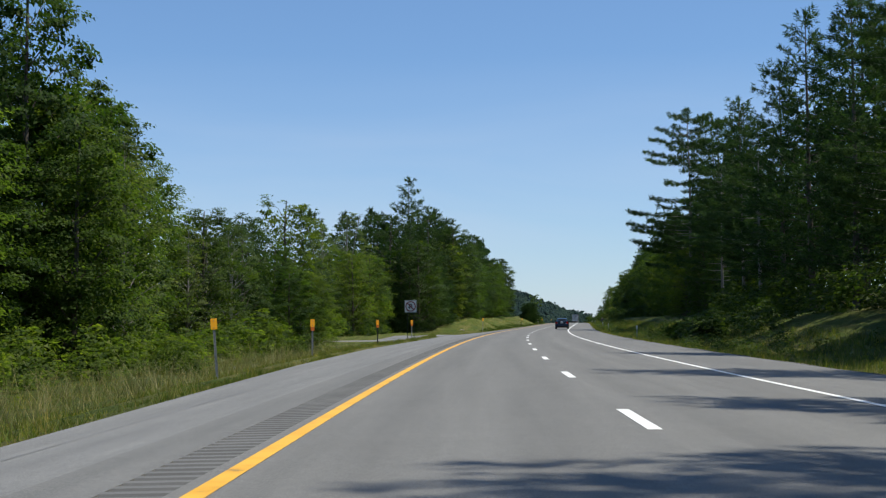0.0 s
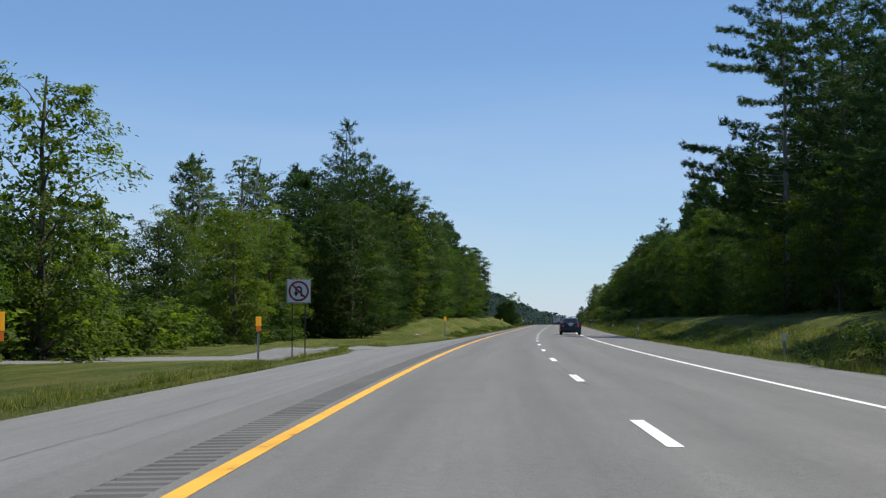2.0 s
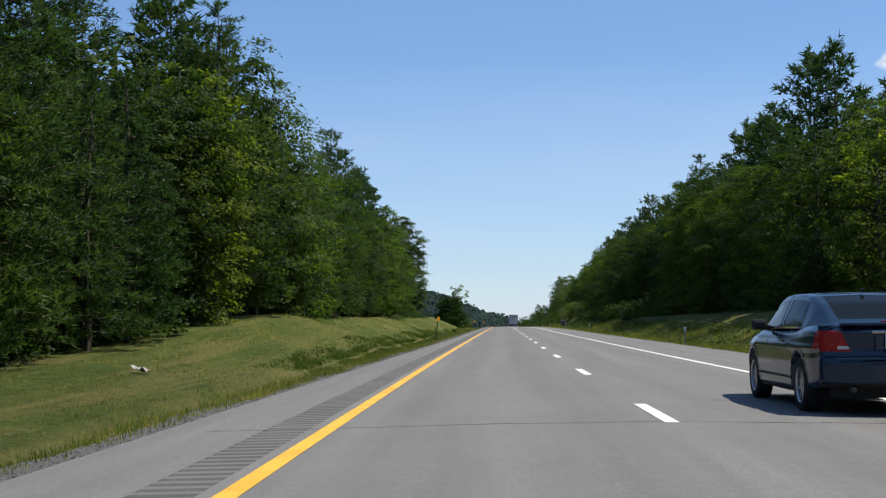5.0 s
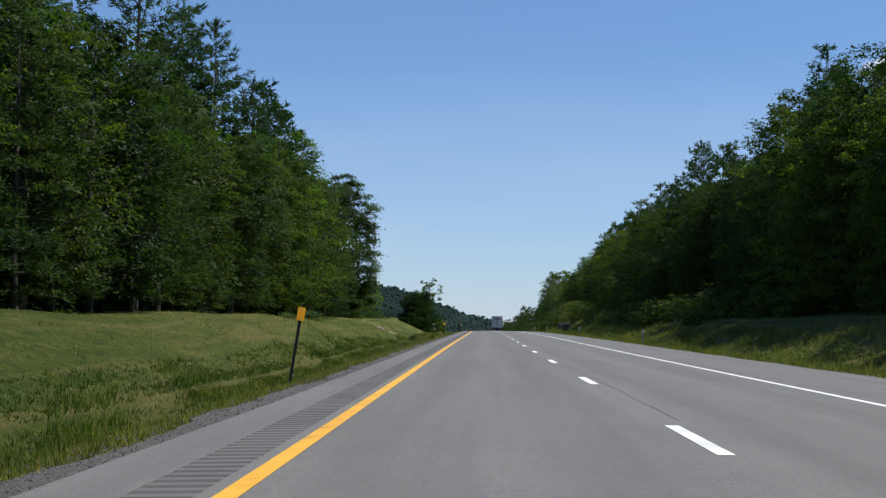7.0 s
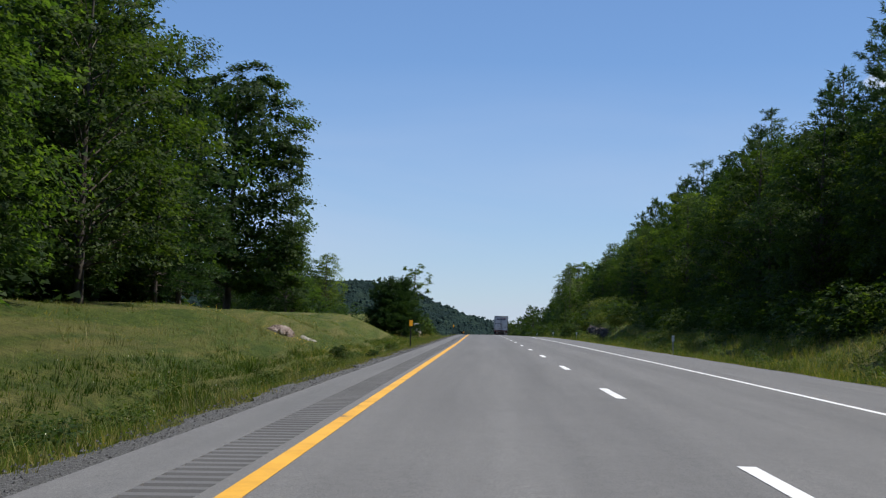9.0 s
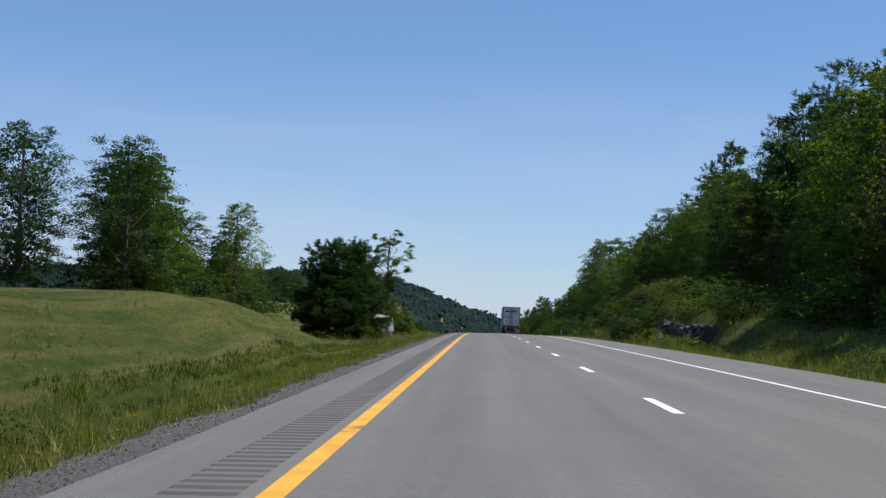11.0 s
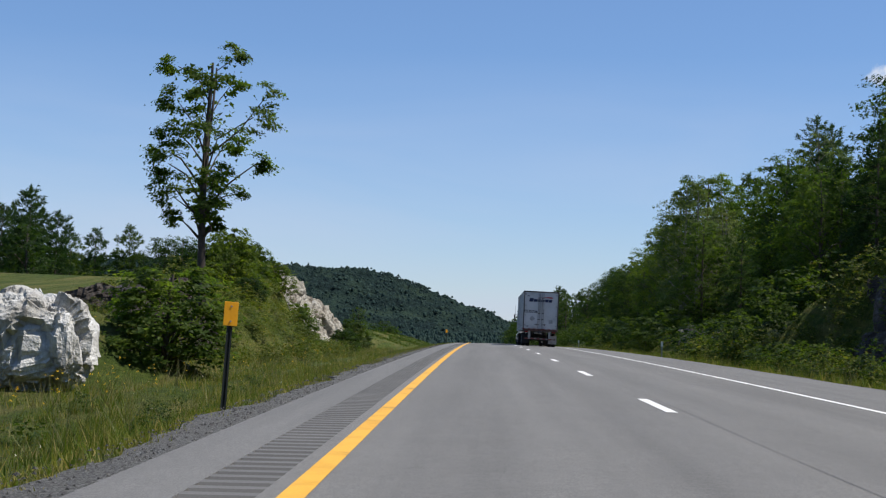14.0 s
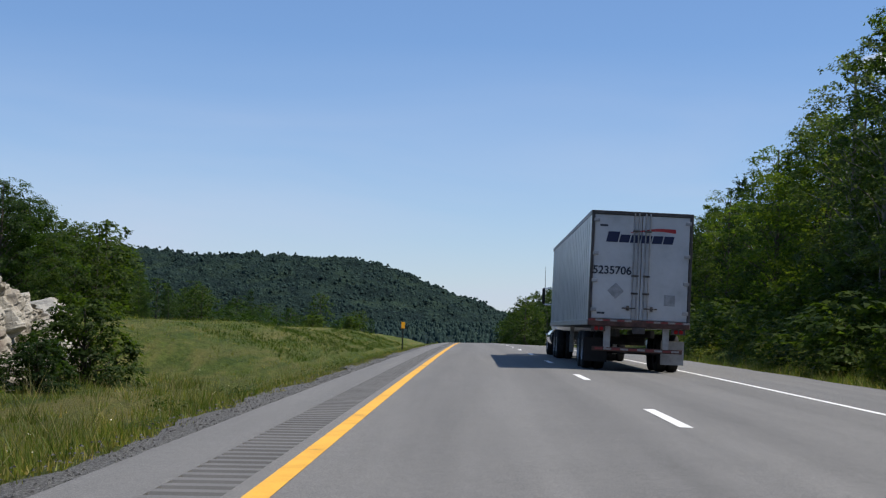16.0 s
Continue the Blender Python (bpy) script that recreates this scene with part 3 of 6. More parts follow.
def broadleaf(seed, height, radius, bare, lobes, per_lobe, leaf, material, bark, lean=0.3, lobe_r=0.40, ragged=0.35, low=0.4, flat=0.45, core=0.16, sprays=9, taper=0.5, fork=False, base=0.62):
    """Meshes of a broadleaf tree: trunk with limbs, and a crown of leafy lobes, each made of several sprays."""
    rng = np.random.default_rng(seed)
    hs = np.linspace(0, height * 0.93, 9)
    wob = np.cumsum(rng.normal(0, lean * 0.12, (9, 2)), 0)
    wob -= wob[0]
    trunk = np.column_stack([wob, hs])
    r0 = 0.010 * height + 0.045
    pieces = [tube(trunk, r0 * (1 - hs / height) ** 0.8 + 0.02, 8)]
    if fork:
        k = 3
        f2 = trunk[k:].copy()
        f2[:, 0] += np.linspace(0, 0.16 * height * (1 - bare), len(f2))
        f2[:, 1] += np.linspace(0, 0.06 * height, len(f2))
        pieces.append(tube(f2, (r0 * 0.7 * (1 - hs / height) ** 0.8 + 0.015)[k:], 6))

    def reach(v, a):
        """Crown radius at height share v and bearing a."""
        side = np.where(v > low, np.sqrt(np.clip(1 - ((v - low) / (1 - low)) ** 2, 0, 1)) ** (2 * taper), base + (1 - base) * np.sqrt(np.clip(v / low, 0, 1)))
        wave = np.array([noise.noise(Vector((math.cos(q) * 1.1 + seed, math.sin(q) * 1.1, w * 2.6))) for q, w in zip(np.atleast_1d(a), np.atleast_1d(v))])
        return radius * side * (1 + ragged * wave)

    i = np.arange(lobes)
    v = (i + rng.uniform(0.1, 0.9, lobes)) / lobes
    v = v ** 1.1 * 0.97
    ang = i * 2.39996 + rng.normal(0, 0.35, lobes)
    rr = reach(v, ang)
    rad = rr * rng.uniform(0.48, 0.88, lobes)
    zc = height * (bare + (1 - bare) * v)
    bx, by = np.interp(zc, hs, trunk[:, 0]), np.interp(zc, hs, trunk[:, 1])
    cen = np.column_stack([bx + rad * np.cos(ang), by + rad * np.sin(ang), zc - 0.04 * height])
    size = lobe_r * radius * rng.uniform(0.7, 1.25, lobes) * (0.55 + 0.45 * rr / radius)
    for c in cen[:: max(1, lobes // 26)]:
        z0 = max(height * bare * 0.8, c[2] - rng.uniform(0.5, 0.9) * np.hypot(c[0], c[1]) - 0.3)
        z0 = min(z0, height * 0.82)
        p0 = np.array([np.interp(z0, hs, trunk[:, 0]), np.interp(z0, hs, trunk[:, 1]), z0])
        mid = (p0 + c) / 2 + np.array([0, 0, 0.10 * np.linalg.norm(c - p0)]) + rng.normal(0, 0.12, 3)
        rb = 0.34 * r0 * (1 - z0 / height) + 0.018
        pieces.append(tube([p0, mid, c], [rb, rb * 0.6, 0.012], 4))
    tv, tf = merge(pieces)
    lc, ln = [], []
    for c, sz, a in zip(cen, size, ang):
        out = np.array([math.cos(a), math.sin(a), 0.0])
        p = rng.normal(0, 1, (sprays, 3)) + out * 0.7 + np.array([0, 0, 0.35])
        p /= np.linalg.norm(p, axis=1)[:, None]
        sc = c + p * np.array([sz, sz, sz * flat * 1.3]) * rng.uniform(0.55, 1.0, sprays)[:, None]
        n = max(3, int(per_lobe / sprays * rng.uniform(0.7, 1.3)))
        g = rng.normal(0, 1, (sprays, n, 3)) * np.array([0.20, 0.20, 0.075]) * sz
        g[..., 2] -= 0.35 * (g[..., 0] ** 2 + g[..., 1] ** 2) / sz
        q = (sc[:, None, :] + g).reshape(-1, 3)
        lc.append(q)
        ln.append(np.tile(out * 0.35 + np.array([0, 0, 0.95]), (len(q), 1)) + 0.35 * np.repeat(p, n, 0))
    v1, f1 = leaves(rng, np.concatenate(lc), np.concatenate(ln), leaf)
    m = int(core * len(f1) * 0.5)
    if m:
        vv = rng.uniform(0.04, 0.86, m)
        aa = rng.uniform(0, 2 * np.pi, m)
        rc = reach(vv, aa) * 0.62 * np.sqrt(rng.uniform(0, 1, m))
        zz = height * (bare + (1 - bare) * vv)
        q = np.column_stack([np.interp(zz, hs, trunk[:, 0]) + rc * np.cos(aa), np.interp(zz, hs, trunk[:, 1]) + rc * np.sin(aa), zz])
        v2, f2 = leaves(rng, q, rng.normal(0, 1, (m, 3)), leaf * 1.5)
        v1, f1 = merge([(v1, f1), (v2, f2)])
    return (tv, tf, bark), (v1, f1, material)


def pine(seed, height, radius, bare, whorls, material, bark, droop=0.0, tufts_m=3.2, upswept=0.25, flat=0.35, top_pow=0.75, needle=0.42, gaps=0.15, wid=0.05, per_tuft=9, thick=0.10, limbs=5, tip=0.22):
    """Meshes of a conifer: straight trunk, whorls of level limbs, and needle tufts in flat plumes along them."""
    rng = np.random.default_rng(seed)
    hs = np.linspace(0, height, 10)
    wob = np.cumsum(rng.normal(0, 0.05, (10, 2)), 0)
    wob -= wob[0]
    trunk = np.column_stack([wob, hs])
    r0 = 0.010 * height + 0.04
    pieces = [tube(trunk, r0 * (1 - hs / height * 0.97) + 0.01, 8)]
    tc, td = [], []
    up = np.array([0, 0, 1.0])
    for i in range(whorls):
        u = min(max((i + rng.uniform(-0.35, 0.35)) / whorls, 0.0), 0.985)
        z = height * (bare + (1 - bare) * u)
        rl = radius * ((1 - u) ** top_pow) * (0.60 + 0.40 * min(1.0, u * 5 + 0.3)) + 0.25
        nb = limbs + rng.integers(-1, 2)
        a0 = rng.uniform(0, 2 * np.pi)
        for j in range(nb):
            if rng.random() < gaps:
                continue
            a = a0 + j * 2 * np.pi / nb + rng.normal(0, 0.2)
            zj = z + rng.normal(0, 0.24) * height / whorls
            L = rl * rng.uniform(0.55, 1.2) * (1 + 0.35 * noise.noise(Vector((math.cos(a) * 0.9 + seed, math.sin(a) * 0.9, z * 0.22))))
            out = np.array([math.cos(a), math.sin(a), 0])
            side = np.cross(out, up)
            p0 = np.array([np.interp(zj, hs, trunk[:, 0]), np.interp(zj, hs, trunk[:, 1]), zj])
            tt = np.linspace(0, 1, 6)
            lift = (upswept * (0.25 + u) - droop) * tt ** 1.3 + tip * 0.35 * tt ** 4
            path = p0 + out * (L * tt)[:, None] + up * (L * lift)[:, None] + side * (rng.normal(0, 0.05) * L * tt ** 2)[:, None]
            pieces.append(tube(path[[0, 2, 5]], np.array([1.0, 0.6, 0.12]) * (0.20 * r0 * (1 - u * 0.7) + 0.008), 3))
            m = max(4, int(tufts_m * L * (1 + 1.6 * flat * L / 2)))
            w = rng.uniform(0.16, 1.0, m) ** 0.8
            half = flat * L * np.clip(1.25 - w, 0.1, 1) * np.clip(w * 2.2, 0.2, 1)
            lat = rng.uniform(-1, 1, m) * half
            pos = np.stack([np.interp(w, tt, path[:, q]) for q in range(3)], 1) + side * lat[:, None] + out * (np.abs(lat) * 0.55)[:, None]
            pos += up * (rng.normal(0, thick, m) + 0.12 * np.abs(lat))[:, None]
            tc.append(pos)
            td.append(out * 0.75 + side * (np.sign(lat) * 0.45 * np.minimum(1, np.abs(lat) / (half + 0.05)))[:, None] + up * 0.30)
    m = 14
    tc.append(np.column_stack([rng.normal(0, 0.08, (m, 2)) + wob[-1], height - rng.uniform(0.1, 1.4, m)]))
    td.append(np.tile(up * 0.9, (m, 1)))
    tc, td = np.repeat(np.concatenate(tc), per_tuft, 0), np.repeat(np.concatenate(td), per_tuft, 0)
    n = len(tc)
    nv, nf = needles(rng, tc + rng.normal(0, 0.16 * needle, (n, 3)), td + rng.normal(0, 0.55, (n, 3)), needle, wid)
    tv, tf = merge(pieces)
    return (tv, tf, bark), (nv, nf, material)


PLANTS = {}


def plant(name, key, maker, m, label, category, group="", kind=""):
    """A tree: trunk and crown under one empty. Trees of one key share their meshes."""
    if key not in PLANTS:
        (tv, tf, tm), (lv, lf, lm) = maker()
        e = empty(name, m, label, category, group, kind)
        obj_from("trunk", tv, tf, tm, e, True)
        obj_from("crown", lv, lf, lm, e)
        PLANTS[key] = e
        return e
    src = PLANTS[key]
    e = copy_thing(src, m)
    e.name = name
    e.scale = m.to_scale()
    return tagged(e, label, category, group, kind)


KINDS = {
    "maple": ("maple_tree", "broadleaf tree", 14.0, [lambda i=i: broadleaf(10 + i, 14, 4.3, 0.14, 46, 330, 0.165, M_LEAF, M_BARK) for i in range(3)], "full green broadleaf tree with a dense rounded leafy crown"),
    "near": ("maple_tree", "broadleaf tree", 13.0, [lambda i=i: broadleaf(15 + i, 13, 4.0, 0.05, 52, 460, 0.15, (M_LEAF_LIGHT, M_LEAF_MID)[i], M_BARK, ragged=0.5, flat=0.40, core=0.10) for i in range(2)], "green broadleaf tree with layered leafy sprays and dark gaps"),
    "oak": ("oak_tree", "broadleaf tree", 17.0, [lambda: broadleaf(25, 17, 5.3, 0.14, 84, 720, 0.19, M_LEAF, M_BARK, ragged=0.22, lobe_r=0.33, core=0.14, low=0.45, taper=0.40)], "large round-crowned oak with dark limbs showing through"),
    "light": ("ash_tree", "broadleaf tree", 13.0, [lambda i=i: broadleaf(20 + i, 13, 3.7, 0.04, 42, 300, 0.16, M_LEAF_LIGHT, M_BARK, ragged=0.40, flat=0.5) for i in range(2)], "yellow-green broadleaf tree with an uneven leafy crown"),
    "sparse": ("birch_tree", "broadleaf tree", 15.0, [lambda i=i: broadleaf(30 + i, 15, 3.0, 0.10, 46, 190, 0.15, M_LEAF_GREY, M_BARK_PALE, ragged=0.6, lobe_r=0.36, flat=0.7, core=0.05, taper=0.75, fork=i == 0) for i in range(2)], "slender grey-green tree with a thin airy crown"),
    "pine": ("white_pine", "pine tree", 26.0, [lambda i=i: pine(40 + i, 26, 5.0, 0.12, 28, M_NEEDLE, M_BARK, upswept=0.30, gaps=0.10, flat=0.38, top_pow=0.5, needle=0.48, wid=0.10, tufts_m=4.0, per_tuft=6, thick=0.16, limbs=5) for i in range(3)], "tall dark white pine with level feathery limbs"),
    "bough": ("white_pine", "pine tree", 27.0, [lambda: pine(47, 27, 8.6, 0.24, 19, M_NEEDLE, M_BARK_PALE, upswept=0.08, gaps=0.30, flat=0.30, top_pow=0.45, needle=0.36, wid=0.055, tufts_m=6.5, per_tuft=13, thick=0.13)], "tall white pine with long level boughs and bare lower trunk"),
    "fir": ("hemlock_tree", "conifer", 16.0, [lambda i=i: pine(50 + i, 16, 3.6, 0.09, 24, M_NEEDLE, M_BARK, droop=0.16, upswept=0.08, gaps=0.04, flat=0.42, top_pow=0.65, needle=0.42, wid=0.10, tufts_m=4.4, per_tuft=6, thick=0.12, tip=0.0) for i in range(2)], "dark dense conifer with drooping boughs to the ground"),
    "young": ("young_pine", "pine tree", 9.0, [lambda i=i: pine(60 + i, 9, 3.4, 0.01, 25, M_NEEDLE, M_BARK, upswept=0.46, gaps=0.0, flat=0.46, top_pow=0.34, needle=0.28, wid=0.04, tufts_m=7.5, per_tuft=17, thick=0.16, limbs=9) for i in range(1)], "bushy young pine with soft green needles"),
    "lone": ("small_tree", "broadleaf tree", 8.0, [lambda: broadleaf(39, 8, 1.9, 0.44, 24, 640, 0.080, M_LEAF_LIGHT, M_BARK, ragged=0.7, lobe_r=0.36, flat=0.55, core=0.03, low=0.52, taper=0.32, fork=True, base=0.25)], "small slender broadleaf tree"),
    "shrub": ("shrub", "shrub", 2.6, [lambda i=i: broadleaf(70 + i, 2.6, 1.7, 0.0, 34, 230, 0.105, (M_LEAF, M_LEAF_LIGHT)[i], M_BARK, ragged=0.3, lobe_r=0.36, flat=0.7) for i in range(2)], "leafy green roadside shrub"),
    "back": ("forest_tree", "broadleaf tree", 14.0, [lambda i=i: broadleaf(80 + i, 14, 4.2, 0.02, 34, 80, 0.36, M_LEAF, M_BARK) for i in range(3)], "green broadleaf tree within the woods"),
    "backpine": ("forest_pine", "pine tree", 22.0, [lambda i=i: pine(90 + i, 22, 4.6, 0.12, 20, M_NEEDLE, M_BARK, upswept=0.3, gaps=0.10, flat=0.4, top_pow=0.5, needle=0.65, wid=0.17, tufts_m=3.2, per_tuft=5, thick=0.2, limbs=6) for i in range(2)], "dark pine within the woods"),
}
_rng = random.Random(7)


def put(kind, s, off, height=None, wide=None, dz=-0.15, which=None, label="", turn=None, group=""):
    name, cat, h0, makers, lab = KINDS[kind]
    i = _rng.randrange(len(makers)) if which is None else which
    x, y = line_xy(s, off)
    z = float(ground_z(s, off)) + dz
    k = (height or h0) / h0
    kw = k * (wide or 1.0)
    rz = _rng.uniform(0, 360) if turn is None else turn
    m = pose(float(x), float(y), z, 0, 0, rz) @ Matrix.Diagonal((kw, kw, k, 1))
    return plant(name, (kind, i), makers[i], m, label or lab, cat, group)


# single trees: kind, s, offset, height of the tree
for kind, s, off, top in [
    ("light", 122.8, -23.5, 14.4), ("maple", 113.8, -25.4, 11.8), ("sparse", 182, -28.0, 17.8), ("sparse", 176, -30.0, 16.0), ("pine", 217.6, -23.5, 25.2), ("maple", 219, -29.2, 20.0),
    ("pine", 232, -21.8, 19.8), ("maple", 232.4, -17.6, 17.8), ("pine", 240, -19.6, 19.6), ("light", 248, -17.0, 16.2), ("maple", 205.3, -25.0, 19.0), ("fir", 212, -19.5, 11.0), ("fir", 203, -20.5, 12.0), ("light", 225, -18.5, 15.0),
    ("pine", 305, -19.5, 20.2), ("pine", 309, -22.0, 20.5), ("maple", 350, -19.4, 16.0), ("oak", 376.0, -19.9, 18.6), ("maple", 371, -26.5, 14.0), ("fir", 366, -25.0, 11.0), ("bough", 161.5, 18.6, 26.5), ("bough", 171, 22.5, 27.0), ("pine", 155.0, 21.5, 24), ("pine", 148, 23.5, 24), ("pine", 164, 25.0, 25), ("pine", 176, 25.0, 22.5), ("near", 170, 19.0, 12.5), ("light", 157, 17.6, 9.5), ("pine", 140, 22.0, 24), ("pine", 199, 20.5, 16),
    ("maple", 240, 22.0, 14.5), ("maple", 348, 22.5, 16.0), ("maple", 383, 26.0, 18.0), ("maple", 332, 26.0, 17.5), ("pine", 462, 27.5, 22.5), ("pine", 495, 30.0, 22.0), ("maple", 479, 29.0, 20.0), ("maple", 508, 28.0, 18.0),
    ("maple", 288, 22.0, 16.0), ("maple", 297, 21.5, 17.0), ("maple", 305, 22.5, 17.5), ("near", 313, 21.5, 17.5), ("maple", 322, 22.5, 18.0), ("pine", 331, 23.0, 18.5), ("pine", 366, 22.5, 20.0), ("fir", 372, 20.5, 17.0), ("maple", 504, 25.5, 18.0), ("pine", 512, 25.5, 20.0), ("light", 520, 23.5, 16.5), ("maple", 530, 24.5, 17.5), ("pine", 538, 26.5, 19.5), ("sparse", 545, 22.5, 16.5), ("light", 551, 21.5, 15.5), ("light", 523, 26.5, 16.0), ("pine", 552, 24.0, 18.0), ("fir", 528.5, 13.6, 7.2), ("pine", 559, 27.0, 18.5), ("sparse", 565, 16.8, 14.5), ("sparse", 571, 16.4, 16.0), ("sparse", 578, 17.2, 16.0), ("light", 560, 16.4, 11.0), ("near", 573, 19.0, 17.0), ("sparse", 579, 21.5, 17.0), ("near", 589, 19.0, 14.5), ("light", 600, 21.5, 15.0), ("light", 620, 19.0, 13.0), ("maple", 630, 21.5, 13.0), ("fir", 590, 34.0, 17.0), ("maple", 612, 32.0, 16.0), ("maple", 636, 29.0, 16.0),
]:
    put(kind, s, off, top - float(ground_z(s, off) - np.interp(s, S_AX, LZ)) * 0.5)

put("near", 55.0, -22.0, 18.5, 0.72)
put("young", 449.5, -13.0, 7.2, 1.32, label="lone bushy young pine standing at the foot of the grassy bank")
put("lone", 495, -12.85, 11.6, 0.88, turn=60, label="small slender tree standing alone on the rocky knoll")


def row(side, s0, s1, gap, off0, off1, mix, hmin, hmax, seed):
    r = random.Random(seed)
    s = s0
    while s < s1:
        kind = r.choice(mix)
        off = r.uniform(off0, off1)
        put(kind, s, side * off, r.uniform(hmin, hmax) * (1.25 if "pine" in kind else 0.8 if kind == "fir" else 1.0))
        s += gap * r.uniform(0.6, 1.4)


# left woods
row(-1, 30, 64, 4.2, 19.0, 23.5, ["near", "near", "sparse"], 10.5, 13.5, 1)
row(-1, 58, 84, 4.0, 22.5, 27, ["near", "sparse", "near"], 13.0, 16.0, 31)
row(-1, 84, 108, 4.0, 21, 25, ["maple", "light", "sparse"], 8.5, 10.5, 35)
row(-1, 20, 80, 6.5, 28, 33, ["back"], 11, 14, 2)
row(-1, 83, 91, 3.2, 14.5, 16.0, ["near"], 5.5, 6.5, 3)
row(-1, 100, 160, 4.2, 25, 33, ["maple", "light", "back", "sparse"], 8, 11.0, 4)
row(-1, 84, 180, 6.5, 36, 46, ["back"], 9, 11, 5)
row(-1, 158, 200, 3.6, 22.5, 28, ["light", "maple", "light"], 9.5, 12.5, 6)
row(-1, 188, 230, 3.6, 17.3, 20.0, ["maple", "fir", "pine", "fir"], 12, 15.5, 57)
row(-1, 229, 350, 4.2, 16.8, 18.8, ["maple", "fir", "pine", "maple", "fir", "near", "fir"], 11, 15, 7)
row(-1, 196, 356, 5.5, 20.5, 24.5, ["pine", "back", "backpine", "back"], 14, 16.5, 8)
row(-1, 229, 354, 4.0, 19.0, 20.5, ["fir"], 9, 13, 51)
row(-1, 190, 360, 14.0, 30, 38, ["back", "backpine"], 14, 16, 9)
row(-1, 426, 446, 2.8, 23, 32, ["light", "maple", "maple"], 9.0, 11.5, 10)
row(-1, 446, 470, 3.2, 22, 32, ["light", "maple", "sparse"], 7.0, 9.5, 54)
row(-1, 562, 622, 2.8, 48, 60, ["backpine", "fir", "back", "backpine"], 9.5, 11.5, 55)
row(-1, 622, 662, 2.6, 43, 51, ["maple", "back", "maple", "fir"], 12, 14, 52)
row(-1, 655, 692, 3.0, 44, 52, ["back", "back", "maple", "fir"], 11.5, 13.0, 53)
row(-1, 685, 760, 4.5, 44, 56, ["back", "fir", "back"], 8.5, 10.0, 12)
row(-1, 735, 900, 8.0, 30, 66, ["back", "fir", "back"], 8.0, 11, 13)
# right woods
row(1, -20, 125, 10.0, 17.8, 20.5, ["pine", "bough"], 14, 17, 21)
row(1, -20, 135, 10.0, 23, 29, ["pine", "pine", "back"], 16, 19, 22)
row(1, 128, 205, 4.6, 18.0, 21, ["maple", "fir", "light", "fir"], 6.5, 9.5, 23)
row(1, 140, 205, 7.0, 24, 32, ["back", "backpine", "back"], 12, 15, 32)
row(1, 205, 300, 4.6, 19.0, 22.5, ["light", "near", "maple", "light"], 10.5, 13.8, 24)
row(1, 300, 440, 4.8, 18.5, 22, ["fir", "pine", "maple", "fir", "near"], 12.0, 15.2, 33)
row(1, 205, 470, 4.6, 24.0, 30, ["back", "backpine", "back"], 14.0, 16.8, 25)
row(1, 458, 478, 4.8, 18, 22, ["light", "maple", "fir"], 10, 13, 26)
row(1, 478, 512, 4.8, 21, 25, ["light", "sparse", "sparse", "light"], 9, 12, 36)
row(1, 512, 585, 4.4, 18.5, 22.5, ["light", "sparse", "light", "sparse", "fir"], 9.5, 13, 37)
row(1, 585, 720, 5.0, 18.5, 24, ["light", "maple", "fir"], 11, 13.5, 30)
row(1, 440, 720, 6.0, 27, 36, ["back", "fir", "back", "backpine"], 12.5, 15.5, 27)
row(1, 560, 700, 17.0, 36, 46, ["back", "backpine", "back"], 12, 15, 28)
row(1, 780, 960, 6.0, 9, 14, ["back", "fir", "back"], 10, 13, 56)
row(1, 720, 1000, 9.0, 14, 34, ["back", "backpine", "back"], 9, 13, 29)
# tall pines close to the road, whose shade falls across it
for s, off, h in ((-14, 14.0, 24), (7.0, 13.0, 27), (16.5, 15.8, 25), (28, 16.0, 25), (46, 17.4, 24)):
    put("pine", s, off, h, 0.85)

# undergrowth at the foot of the trees
def undergrowth(name, label, bands, leaf_material, seed, per=34, leaf=0.18):
    """Bushes too many to count, joined: bands are (side, s0, s1, gap, off0, off1, hmin, hmax)."""
    rng = np.random.default_rng(seed)
    base = [broadleaf(170 + i, 2.6, 1.7, 0.0, 16, int(per * 1.6), leaf, None, None, ragged=0.5, lobe_r=0.42, flat=0.7, core=0.1)[1][0] for i in range(3)]
    vs = []
    for side, s0, s1, gap, o0, o1, h0, h1 in bands:
        s = s0
        while s < s1:
            off = side * rng.uniform(o0, o1)
            h = rng.uniform(h0, h1) / 2.6
            w = h * rng.uniform(0.9, 1.4)
            x, y = line_xy(s, off)
            z = float(ground_z(s, off)) - 0.1
            a = rng.uniform(0, 6.28)
            b = base[rng.integers(3)]
            vs.append(np.column_stack([x + w * (b[:, 0] * math.cos(a) - b[:, 1] * math.sin(a)), y + w * (b[:, 0] * math.sin(a) + b[:, 1] * math.cos(a)), z + h * b[:, 2]]))
            s += gap * rng.uniform(0.5, 1.5)
    v = np.concatenate(vs)
    return tagged(obj_from(name, v, np.arange(len(v)).reshape(-1, 3), leaf_material), label, "bushes", kind="stuff")


